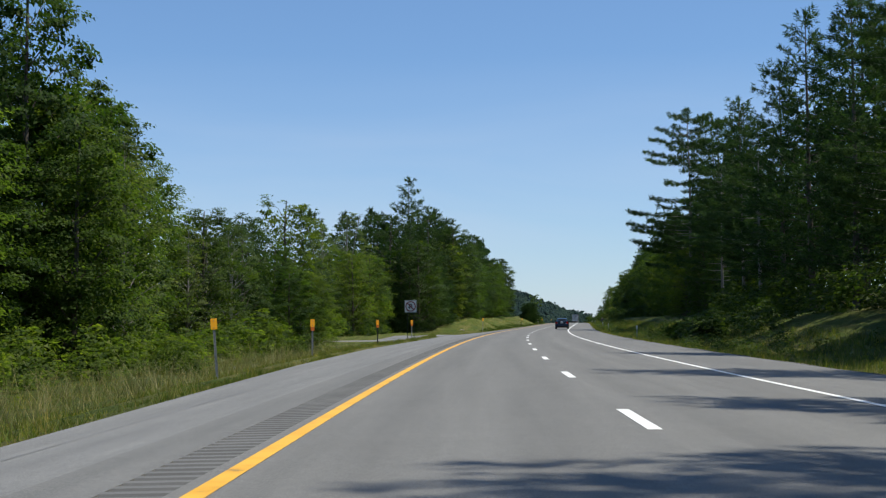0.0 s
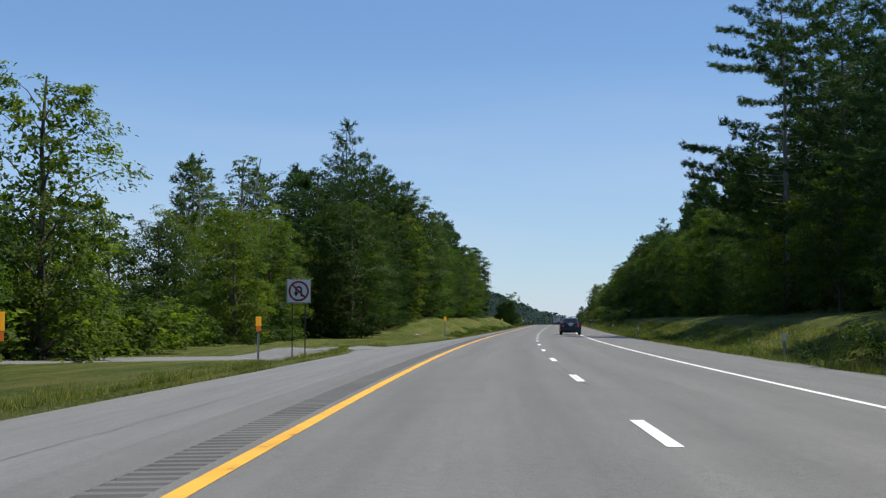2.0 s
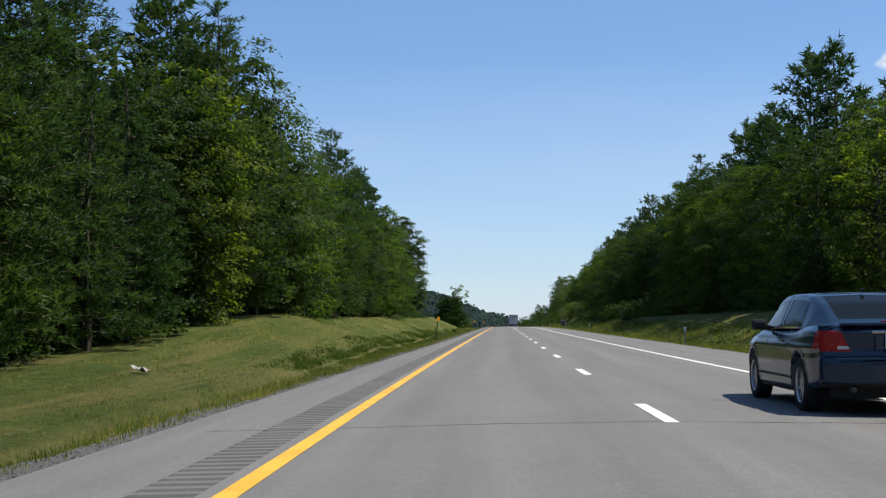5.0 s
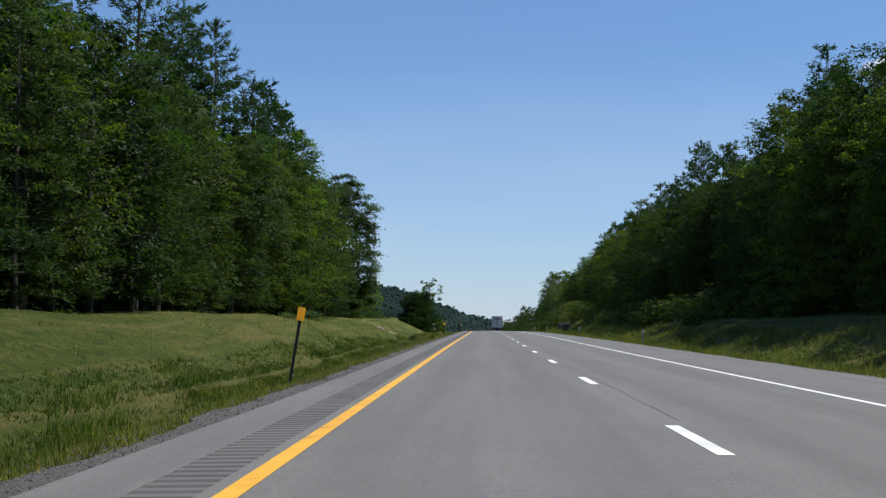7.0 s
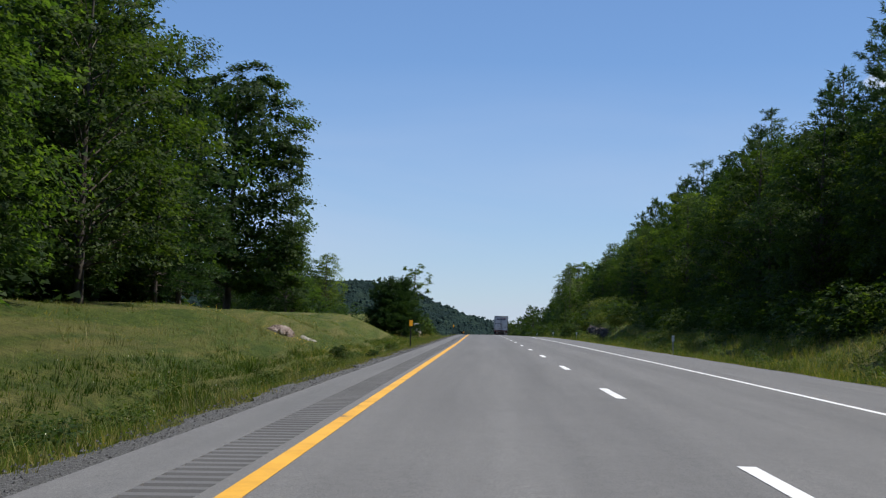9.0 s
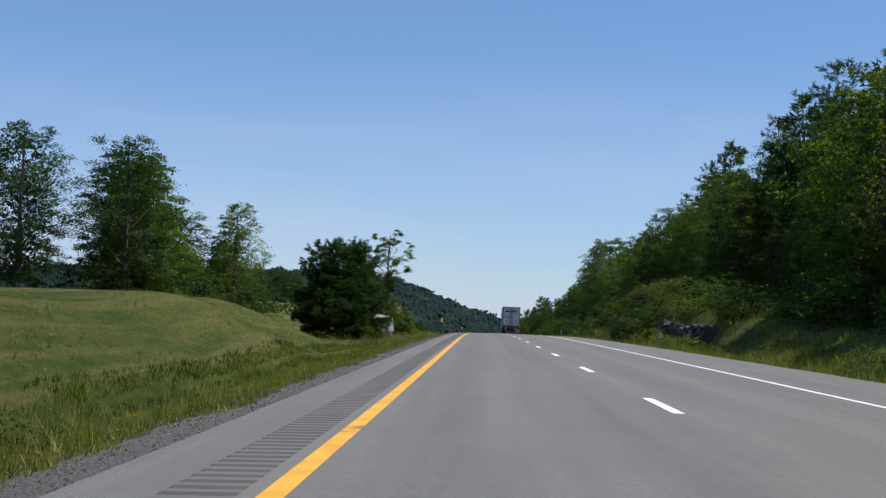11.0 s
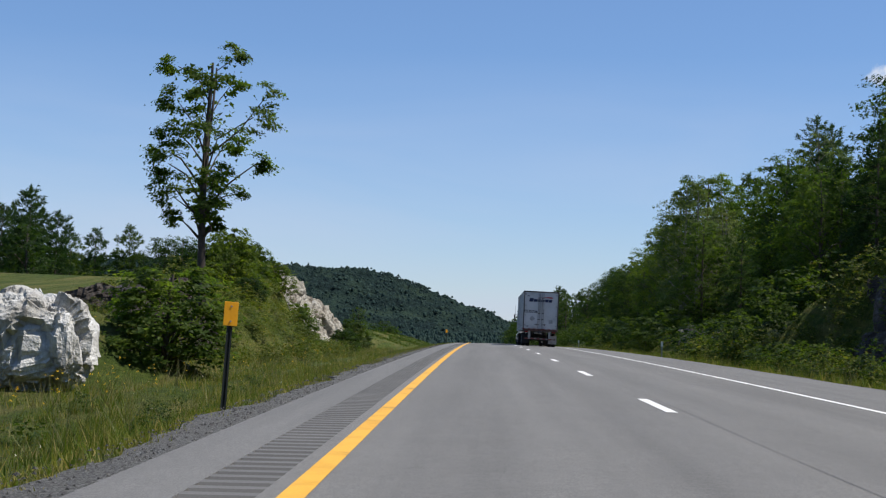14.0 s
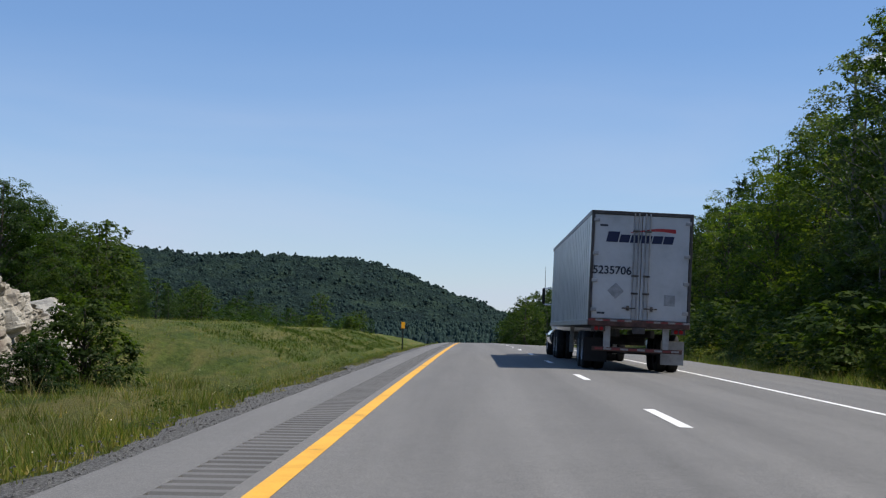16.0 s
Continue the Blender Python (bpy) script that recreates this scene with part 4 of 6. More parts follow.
undergrowth("thicket", "pale green leafy thicket and tall weeds before the trees", [
    (-1, 22, 80, 1.5, 13.0, 20.0, 1.0, 2.0), (-1, 80, 96, 2.4, 15.5, 17.5, 1.6, 2.8), (-1, 70, 160, 3.0, 23, 28, 2.2, 3.8)], M_LEAF_LIGHT, 45)
undergrowth("undergrowth_left", "dense leafy bushes filling the edge of the woods", [
    (-1, 150, 200, 2.2, 20.5, 25, 0.9, 2.4),
    (-1, 186, 232, 1.0, 18.0, 21.0, 1.4, 3.0), (-1, 232, 360, 1.5, 19.0, 22.5, 1.6, 3.6), (-1, 425, 470, 3.0, 20, 26, 1.6, 3.0), (-1, 690, 760, 6.0, 24, 40, 2.0, 4.0)], M_LEAF, 41)
undergrowth("undergrowth_right", "shaded leafy bushes under the trees and on the bank", [
    (1, 74, 112, 2.4, 11.0, 14.5, 1.0, 2.2), (1, 20, 125, 2.6, 16.5, 20, 1.5, 3.0), (1, 128, 430, 1.8, 19.0, 22.0, 1.4, 3.0), (1, 322, 430, 1.1, 13.8, 19.0, 1.0, 2.6), (1, 300, 322, 1.8, 16.0, 19.0, 1.0, 2.4), (1, 457, 478, 1.5, 10.5, 18.0, 1.2, 3.0), (1, 478, 514, 2.2, 18, 21, 1.2, 2.6), (1, 484, 512, 3.0, 10.6, 12.0, 1.0, 2.0), (1, 514, 538, 1.5, 11.0, 18.0, 1.2, 3.0), (1, 552, 600, 1.5, 11.0, 18.0, 1.2, 3.0), (1, 425, 460, 1.8, 13.5, 18.0, 1.2, 2.6), (1, 600, 700, 3.5, 12.0, 17.0, 2.0, 3.5)], M_LEAF, 42)
undergrowth("knoll_brush", "low tangled green and olive brush over the knoll and rock banks", [
    (-1, 497, 521, 0.20, 9.6, 14.5, 0.35, 1.0), (-1, 484, 500, 0.7, 13.5, 17, 0.3, 0.7), (-1, 500, 512, 0.7, 14.8, 18.5, 0.6, 1.2), (-1, 512, 534, 0.9, 15.5, 18.5, 0.8, 1.9), (-1, 517, 535, 0.6, 11.0, 12.2, 0.35, 0.9), (-1, 484, 500, 0.8, 10.8, 12.0, 0.3, 0.8),
    (1, 428, 458, 0.30, 12.2, 15.5, 0.4, 1.3), (1, 428, 459, 0.5, 9.9, 11.4, 0.4, 1.2), (1, 482, 512, 0.5, 10.5, 14.0, 0.5, 1.4), (1, 478, 514, 0.22, 14.5, 19.5, 0.7, 2.0), (1, 458, 482, 0.8, 10.2, 13, 0.6, 1.6), (1, 512, 537, 1.2, 10.4, 13, 0.6, 1.8), (1, 537, 553, 1.6, 10.2, 11.2, 0.3, 0.8), (1, 553, 600, 1.2, 10.4, 13, 0.6, 1.8)], M_BRUSH, 43, 26, 0.18)
undergrowth("verge_weeds", "low leafy weed clumps scattered in the long verge grass", [
    (-1, 292, 372, 0.9, 6.2, 9.5, 0.2, 0.55), (-1, 372, 440, 2.0, 6.2, 8.0, 0.15, 0.4), (-1, 430, 484, 1.0, 6.6, 10.5, 0.2, 0.5), (-1, 500, 600, 1.6, 6.3, 8.5, 0.15, 0.4), (-1, 150, 200, 2.6, 6.4, 9.0, 0.1, 0.28), (1, 50, 430, 1.1, 7.8, 13.5, 0.25, 0.9)], M_BRUSH, 44, 16, 0.20)
for s, off, h, w in ((511, -14.9, 3.0, 0.8), (514.5, -15.8, 3.3, 0.7), (518.5, -15.4, 2.4, 1.0), (520.5, -14.2, 1.6, 1.1), (524, -16.6, 2.4, 0.8), (529, -16.0, 2.0, 0.9), (482.0, -10.9, 2.5, 1.25), (542.3, -11.7, 2.2, 1.0), (538.5, -11.6, 1.3, 1.0), (713, -27, 3.4, 1.0), (690, -19, 2.4, 1.0), (446, 10.0, 1.5, 1.0), (457, 10.2, 1.9, 1.0), (463, 10.0, 2.2, 1.0), (468, 10.4, 2.4, 0.9), (551, 10.6, 1.9, 0.9), (558, 11, 2.2, 1.0), (84, 11.6, 1.6, 1.3), (91, 11.4, 1.8, 1.3), (98, 11.2, 1.5, 1.3), (524, -10.6, 1.5, 1.1), (528, -10.6, 1.2, 1.1), (515, -12.0, 1.9, 1.0), (508, -13.5, 1.2, 1.2), (507, -15.5, 1.8, 1.0), (512, -16.5, 2.4, 0.9), (519, -16.6, 2.4, 0.9), (446, -10.5, 1.2, 0.9), (453, -10.6, 1.1, 1.0), (345, -8.6, 0.8, 1.0), (362, -7.4, 0.8, 1.0), (340, -6.6, 0.5, 1.0)):
    put("shrub", s, off, h, w)

# ---------------- distant wooded hill ----------------
def hill(name, pts, dist, depth, base, material, label):
    """A wooded ridge: heights follow pts (x, height), with a bumpy canopy."""
    xs = np.arange(pts[0][0], pts[-1][0], 7.0)
    ds = np.linspace(0, 1, 64)
    px, ph = [p[0] for p in pts], [p[1] for p in pts]
    r = np.random.default_rng(5)
    XX, DD = np.meshgrid(xs, ds, indexing="ij")
    top = np.interp(XX, px, ph)
    ZZ = base + (top - base) * np.sin(np.clip(DD * 1.25, 0, 1) * np.pi / 2) ** 0.9
    YY = dist + DD * depth + 60 * np.sin(XX * 0.004)
    ZZ = ZZ + r.uniform(-1, 1, ZZ.shape) ** 3 * 8.0 * (0.3 + DD) + 6.0 * np.sin(XX * 0.021 + DD * 9.0) * np.sin(XX * 0.008 - DD * 14.0)
    k = np.arange(XX.size).reshape(XX.shape)
    f = np.stack([k[:-1, :-1], k[1:, :-1], k[1:, 1:], k[:-1, 1:]], -1).reshape(-1, 4)
    ob = obj_from(name, np.stack([XX, YY, ZZ], -1).reshape(-1, 3), f, material)
    return tagged(ob, label, "hill", kind="structure")


HILL = hill("wooded_hill", [(-2600, 30), (-1200, 60), (-760, 74), (-620, 79), (-430, 72), (-362, 74), (-247, 76), (-200, 68), (-120, 48), (-63, 29), (-17, 11), (29, -8), (90, -26), (420, -32)], 2500, 500, -40, M_FAR_HAZED, "distant wooded hill on the horizon, dark green with painted blue haze")


def far_trees(name, label, seed, count):
    """Tree crowns too many to count on the distant slope, each a small uneven cone or dome."""
    rng = np.random.default_rng(seed)
    hv = np.array([v.co for v in HILL.data.vertices if -1300 < v.co.x < 200])
    hv = hv[rng.integers(0, len(hv), count)]
    flat = rng.random(count) < 0.2
    plain = np.column_stack([rng.uniform(-650, 220, count), rng.uniform(1300, 2500, count), np.full(count, -29.0)])
    pick = np.where(flat[:, None], plain, hv) + rng.normal(0, 4.0, (count, 3)) * np.array([1, 1, 0.2])
    seg = 6
    a = np.linspace(0, 2 * np.pi, seg, endpoint=False)
    wide = rng.uniform(1.8, 3.8, count)
    tall = np.where(flat, 1.6, 1.0) * rng.uniform(3.0, 4.8, count) * np.where(rng.random(count) < 0.25, 1.3, 0.9)
    spin = rng.uniform(0, 6.28, count)
    rings = ((0.0, 1.0), (0.6, 0.75))
    block = []
    for hz, rr in rings:
        r = wide[:, None] * rr * rng.uniform(0.75, 1.2, (count, seg))
        block.append(np.stack([pick[:, :1] + r * np.cos(a + spin[:, None]), pick[:, 1:2] + r * np.sin(a + spin[:, None]), np.repeat(pick[:, 2:3] - 2 + tall[:, None] * hz, seg, 1)], -1))
    tip = pick + np.stack([0 * tall, 0 * tall, tall - 2], 1)
    V = np.concatenate(block + [tip[:, None, :]], 1)
    n = V.shape[1]
    tri = []
    for i in range(seg):
        j = (i + 1) % seg
        tri += [(i, j, j + seg), (i, j + seg, i + seg), (seg + i, seg + j, 2 * seg)]
    F = (np.arange(count)[:, None, None] * n + np.array(tri)[None]).reshape(-1, 3)
    return tagged(obj_from(name, V.reshape(-1, 3), F, M_FAR_TREE_HAZED), label, "trees", kind="stuff")


# crown colours carry the blue of distance haze, not leaf green alone
M_FAR_TREE_HAZED = leaf_mat("far_tree_hazed", [(0.013, 0.031, 0.034), (0.018, 0.039, 0.039), (0.025, 0.048, 0.044)], 0.0, 0.9)
far_trees("hill_trees", "dense dark green tree crowns on the distant hill, painted bluish for haze", 77, 15000)

# ---------------- vehicles ----------------
M_BLUE = paint("blue_car_paint", (0.009, 0.024, 0.050), 0.16, 0.1, 0.45, 0.1, 2.0)
M_GLASS = paint("dark_glass", (0.008, 0.010, 0.012), 0.05, 0.0, 0.06, 0.1)
M_RED_LAMP = paint("red_lamp", (0.34, 0.006, 0.008), 0.2, 0.0, 0.35, 0.45, 30)
M_LAMP_CLEAR = paint("clear_lamp", (0.55, 0.50, 0.50), 0.15, 0.0, 0.6, 0.1)
M_BLACK = paint("black_plastic", (0.012, 0.012, 0.013), 0.6, 0.0, 0.3, 0.2)
M_TYRE = surface("tyre_rubber", [(0.3, (0.012, 0.012, 0.012)), (0.7, (0.028, 0.027, 0.026))], 8, 60, 0.9, relief=0.4)
M_RIM = paint("alloy_rim", (0.45, 0.45, 0.46), 0.3, 0.9, 0.5, 0.2)
M_CHROME = paint("chrome", (0.75, 0.76, 0.78), 0.12, 1.0, 0.5, 0.05)
M_PLATE = paint("plate_white", (0.62, 0.64, 0.66), 0.5, 0.0, 0.4, 0.1)
M_INK = paint("dark_blue_ink", (0.010, 0.016, 0.055), 0.5, 0.0, 0.4, 0.1)
M_TEXT = paint("dark_grey_ink", (0.03, 0.035, 0.05), 0.5, 0.0, 0.4, 0.1)
M_SWOOSH = paint("red_swoosh", (0.40, 0.03, 0.03), 0.5, 0.0, 0.4, 0.2)
M_TRAILER = surface("white_trailer_wall", [(0.3, (0.36, 0.365, 0.37)), (0.5, (0.47, 0.475, 0.48)), (0.8, (0.55, 0.555, 0.56))], 1.1, 9, 0.28, relief=0.05, rdist=0.003, spec=0.5, fine_amt=0.10)
M_STEEL = surface("dark_steel", [(0.3, (0.045, 0.042, 0.042)), (0.7, (0.12, 0.11, 0.105))], 4, 30, 0.7, 0.3, relief=0.3)
M_GALV = surface("galvanised_steel", [(0.3, (0.26, 0.265, 0.27)), (0.7, (0.42, 0.42, 0.43))], 5, 40, 0.5, 0.7, relief=0.1)
M_RUST = surface("rusty_sill", [(0.3, (0.06, 0.035, 0.03)), (0.7, (0.15, 0.08, 0.065))], 4, 30, 0.8, 0.1, relief=0.3)
M_TAPE_RED = paint("red_tape", (0.20, 0.030, 0.028), 0.4, 0.0, 0.5, 0.2, 20)
M_TAPE_WHITE = paint("white_tape", (0.34, 0.31, 0.30), 0.5, 0.0, 0.4, 0.5, 20)
M_FLAP = paint("white_mud_flap", (0.36, 0.36, 0.36), 0.7, 0.0, 0.3, 0.3)
M_CAB = paint("white_cab_paint", (0.62, 0.63, 0.65), 0.3, 0.0, 0.5, 0.1)


def lathe(profile, seg=28):
    """A ring of revolution about the local x axis; profile holds (x, radius)."""
    n = len(profile)
    a = np.linspace(0, 2 * np.pi, seg, endpoint=False)
    v = np.array([(x, r * math.cos(t), r * math.sin(t)) for t in a for x, r in profile])
    k = np.arange(seg * n).reshape(seg, n)
    k2 = np.roll(k, -1, axis=0)
    f = np.stack([k[:, :-1], k[:, 1:], k2[:, 1:], k2[:, :-1]], -1).reshape(-1, 4)
    return v, f


def wheel(parent, x, y, r, w, face, spokes=10, rim_r=0.66, rim_mat=None):
    """A wheel as a part of a vehicle: tyre, and under it the rim. face: +1 looks right, -1 left."""
    h = w / 2
    v, f = lathe([(-h * 0.9, r * rim_r), (-h, r * 0.86), (-h * 0.86, r * 0.97), (-h * 0.5, r), (h * 0.5, r), (h * 0.86, r * 0.97), (h, r * 0.86), (h * 0.9, r * rim_r), (-h * 0.9, r * rim_r)])
    ty = obj_from("tyre", v, f, M_TYRE, parent, True)
    ty.location = (x, y, r)
    bm = bmesh.new()
    rr = r * rim_r
    xo = face * h * 0.55
    v2, f2 = lathe([(face * h * 0.92, rr * 1.0), (face * h * 0.80, rr * 0.93), (face * h * 0.2, rr * 0.90)], 28)
    vs = [bm.verts.new(p) for p in v2]
    for q in f2:
        bm.faces.new([vs[i] for i in q])
    cyl(bm, (face * h * 0.1, 0, 0), (face * h * 0.2, 0, 0), rr * 0.92, seg=24)
    cyl(bm, (face * h * 0.2, 0, 0), (face * h * 0.75, 0, 0), rr * 0.20, rr * 0.16, seg=14)
    for i in range(spokes):
        a = 2 * math.pi * i / spokes
        m = Matrix.Rotation(a, 4, "X")
        box(bm, *(m @ Vector((xo, 0, rr * 0.55))), w * 0.10, rr * 0.17, rr * 0.78, 0.0, m)
    rim = part("rim", bm, rim_mat or M_RIM, ty)
    return ty


def sedan(m):
    """A four-door saloon; local y runs forward from the middle of its length."""
    e = empty("car", m, "dark blue four-door sedan with red tail lamps on asphalt", "car")
    ws = np.array([-2.20, -1.9, -1.5, 0.0, 1.3, 1.8, 2.1, 2.25])
    wv = np.array([0.855, 0.895, 0.912, 0.915, 0.905, 0.875, 0.82, 0.76])
    ts = np.array([-2.20, -1.75, -1.45, -0.8, 0.2, 1.0, 1.25, 1.7, 2.1, 2.25])
    tv = np.array([1.02, 1.055, 1.05, 1.00, 0.985, 0.985, 0.975, 0.92, 0.82, 0.76])
    bs = np.array([-2.20, -1.9, -1.2, 1.2, 1.9, 2.25])
    bv = np.array([0.36, 0.28, 0.20, 0.20, 0.24, 0.30])
    ys = np.arange(-2.20, 2.2501, 0.03)
    W = np.interp(ys, ws, wv)
    TZ = np.interp(ys, ts, tv)
    ker = np.hanning(9)
    ker /= ker.sum()
    sm = lambda a: np.convolve(np.pad(a, 4, mode="edge"), ker, mode="valid")
    W, TZ, BZ = sm(W), sm(TZ), sm(np.interp(ys, bs, bv))
    # ring in unit terms: from the bottom middle up the side to the top middle
    up = np.array([[0.0, 0.0], [0.80, 0.0], [0.93, 0.03], [0.975, 0.12], [0.985, 0.25], [1.0, 0.48], [0.992, 0.66], [0.965, 0.80], [0.93, 0.90], [0.865, 0.965], [0.72, 0.99], [0.4, 1.005], [0.0, 1.01]])
    tt = np.linspace(0, 1, len(up))
    uu = np.concatenate([np.linspace(0, 1 / 12, 3)[:-1], np.linspace(1 / 12, 10 / 12, 46)[:-1], np.linspace(10 / 12, 1, 6)])
    rx, rz = np.interp(uu, tt, up[:, 0]), np.interp(uu, tt, up[:, 1])
    wheels_y = (-1.36, 1.37)
    R = 0.325
    for side in (-1, 1):
        X = W[:, None] * rx[None, :]
        Zz = BZ[:, None] + (TZ - BZ)[:, None] * rz[None, :]
        Y = np.repeat(ys[:, None], len(uu), 1)
        # a crease along the doors
        X = X + 0.012 * np.exp(-((Zz - 0.78) / 0.035) ** 2) * (rz > 0.3)[None, :]
        well = np.zeros_like(X, bool)
        for wy in wheels_y:
            d = np.hypot(Y - wy, Zz - R)
            inn = (d < R + 0.06) & (X > 0.4)
            lip = (d >= R + 0.06) & (d < R + 0.10) & (X > 0.6)
            X = np.where(inn, np.minimum(X, 0.66), X)
            X = np.where(lip, X + 0.008, X)
            well |= inn
        v = np.stack([side * X, Y, Zz], -1).reshape(-1, 3)
        k = np.arange(X.size).reshape(X.shape)
        q = np.stack([k[:-1, :-1], k[1:, :-1], k[1:, 1:], k[:-1, 1:]], -1)
        q = q if side > 0 else q[..., ::-1]
        wf = (well[:-1, :-1] & well[1:, :-1] & well[1:, 1:] & well[:-1, 1:])
        sill = (Zz[:-1, :-1] < 0.27)
        allq = q.reshape(-1, 4)
        yq, zq = Y[:-1, :-1], Zz[:-1, :-1]
        wrap = (yq < -1.98 - (0.93 - zq) * 0.25) & (zq > 0.76) & (zq < 0.955) & (X[:-1, :-1] > 0.6)
        cls = np.where(wf | sill, 1, np.where(wrap, 2, 0)).ravel()
        obj_from("body_side", v, allq[cls == 0], M_BLUE, e, True)
        obj_from("side_lamp", v + np.array([side * 0.004, 0, 0]), allq[cls == 2], M_RED_LAMP, e, True)
        obj_from("wheel_well", v, allq[cls == 1], M_BLACK, e)
    # rear end
    xs, zs = np.linspace(-0.86, 0.86, 116), np.linspace(0.33, 1.03, 58)
    XX, ZZ = np.meshgrid(xs, zs, indexing="ij")
    yy = -2.40 + 0.24 * (np.abs(XX) / 0.86) ** 4.5
    yy += np.interp(ZZ, [0.33, 0.40, 0.60, 0.665, 0.68, 0.75, 0.96, 1.03], [0.07, 0.01, 0.0, 0.02, 0.07, 0.085, 0.06, 0.17])
    yy = np.where((np.abs(XX) < 0.27) & (ZZ > 0.74) & (ZZ < 0.93), yy + 0.02, yy)
    yy = np.minimum(yy, -2.17)
    k = np.arange(XX.size).reshape(XX.shape)
    q = np.stack([k[:-1, :-1], k[:-1, 1:], k[1:, 1:], k[1:, :-1]], -1).reshape(-1, 4)[:, ::-1]
    cx, cz = ((XX[:-1, :-1] + XX[1:, 1:]) / 2).ravel(), ((ZZ[:-1, :-1] + ZZ[1:, 1:]) / 2).ravel()
    lamp = (np.abs(cx) > 0.64 - (0.98 - cz) * 0.45) & (cz > 0.735) & (cz < 0.965)
    clear = lamp & (cz > 0.760) & (cz < 0.795) & (np.abs(cx) < 0.66)
    dark = cz < 0.385
    v = np.stack([XX, yy, ZZ], -1).reshape(-1, 3)
    obj_from("rear_panel", v, q[~(lamp | dark)], M_BLUE, e, True)
    obj_from("rear_valance", v, q[dark], M_BLACK, e)
    for sd in (-1, 1):
        tl = obj_from("tail_lamp", v + np.array([0, -0.006, 0]), q[lamp & ~clear & (cx * sd > 0)], M_RED_LAMP, e, True)
        obj_from("reversing_lamp", v + np.array([0, -0.007, 0]), q[clear & (cx * sd > 0)], M_LAMP_CLEAR, tl, True)
    part("boot_lip", boxed(0, -2.24, 1.045, 1.25, 0.16, 0.035, 0.015), M_BLUE, e)
    part("chrome_strip", boxed(0, -2.345, 0.955, 0.62, 0.03, 0.03, 0.008), M_CHROME, e, "bright chrome strip on the boot")
    part("badge", cyl(bmesh.new(), (0, -2.355, 0.985), (0, -2.368, 0.985), 0.055, seg=20), M_CHROME, e)
    pl = part("plate", boxed(0, -2.345, 0.85, 0.32, 0.014, 0.165, 0.006), M_PLATE, e, "white number plate with dark bars")
    part("plate_bar", boxed(0, -2.356, 0.845, 0.24, 0.006, 0.055), M_TEXT, pl)
    part("model_badge", boxed(0.46, -2.315, 0.735, 0.14, 0.012, 0.02, 0.004), M_CHROME, e)
    part("bumper_lip", boxed(0, -2.405, 0.655, 1.45, 0.05, 0.02, 0.008), M_BLUE, e)
    part("high_brake_lamp", boxed(0, -2.20, 1.07, 0.32, 0.05, 0.02, 0.006), M_RED_LAMP, e)
    for sd in (-1, 1):
        part("exhaust_tip", cyl(bmesh.new(), (sd * 0.52, -2.36, 0.31), (sd * 0.52, -2.2, 0.31), 0.03, seg=14), M_STEEL, e)
    part("underbody", boxed(0, 0, 0.27, 1.35, 4.1, 0.14, 0.03), M_BLACK, e)
    # front end
    xs, zs = np.linspace(-0.77, 0.77, 40), np.linspace(0.30, 0.765, 20)
    XX, ZZ = np.meshgrid(xs, zs, indexing="ij")
    yy = 2.42 - 0.2 * (np.abs(XX) / 0.77) ** 3 - 0.12 * smooth(0.6, 0.77, ZZ)
    k = np.arange(XX.size).reshape(XX.shape)
    q = np.stack([k[:-1, :-1], k[1:, :-1], k[1:, 1:], k[:-1, 1:]], -1).reshape(-1, 4)[:, ::-1]
    obj_from("front_panel", np.stack([XX, yy, ZZ], -1).reshape(-1, 3), q, M_BLUE, e, True)
    # cabin
    ys = np.arange(-1.86, 1.30, 0.03)
    roof = np.interp(ys, [-1.86, -1.62, -1.28, -0.95, -0.55, 0.0, 0.30, 0.62, 0.95, 1.30], [1.04, 1.14, 1.30, 1.405, 1.44, 1.445, 1.425, 1.355, 1.20, 0.99])
    roof = np.convolve(np.pad(roof, 4, mode="edge"), ker, mode="valid")
    belt = 0.985 + 0 * ys
    wb = np.interp(ys, [-1.86, -1.3, 0, 1.30], [0.70, 0.80, 0.83, 0.78])
    wr = np.interp(ys, [-1.86, -0.9, 0, 0.6, 1.30], [0.62, 0.63, 0.645, 0.64, 0.70])
    nn = 22
    us = np.linspace(0, 1, nn)
    for side in (-1, 1):
        hgt = roof - belt
        X = wb[:, None] + (wr - wb)[:, None] * (us ** 1.15)[None, :]
        Zc = belt[:, None] + hgt[:, None] * (us * 0.93)[None, :]
        tx = np.linspace(1, 0, 12)[1:]
        X2 = wr[:, None] * tx[None, :]
        Z2 = belt[:, None] + hgt[:, None] * (0.93 + 0.07 * np.sqrt(1 - tx ** 2.2))[None, :]
        X, Zc = np.concatenate([X, X2], 1), np.concatenate([Zc, Z2], 1)
        Y = np.repeat(ys[:, None], X.shape[1], 1)
        v = np.stack([side * X, Y, Zc], -1).reshape(-1, 3)
        k = np.arange(X.size).reshape(X.shape)
        q = np.stack([k[:-1, :-1], k[1:, :-1], k[1:, 1:], k[:-1, 1:]], -1)
        q = (q if side > 0 else q[..., ::-1]).reshape(-1, 4)
        yc = np.repeat(((ys[:-1] + ys[1:]) / 2)[:, None], X.shape[1] - 1, 1).ravel()
        xc = ((X[:-1, :-1] + X[1:, 1:]) / 2).ravel()
        zc = ((Zc[:-1, :-1] + Zc[1:, 1:]) / 2).ravel()
        uc = np.repeat(np.arange(X.shape[1] - 1)[None, :], len(ys) - 1, 0).ravel()
        rf = np.interp(yc, ys, roof)
        onside = uc < nn - 1
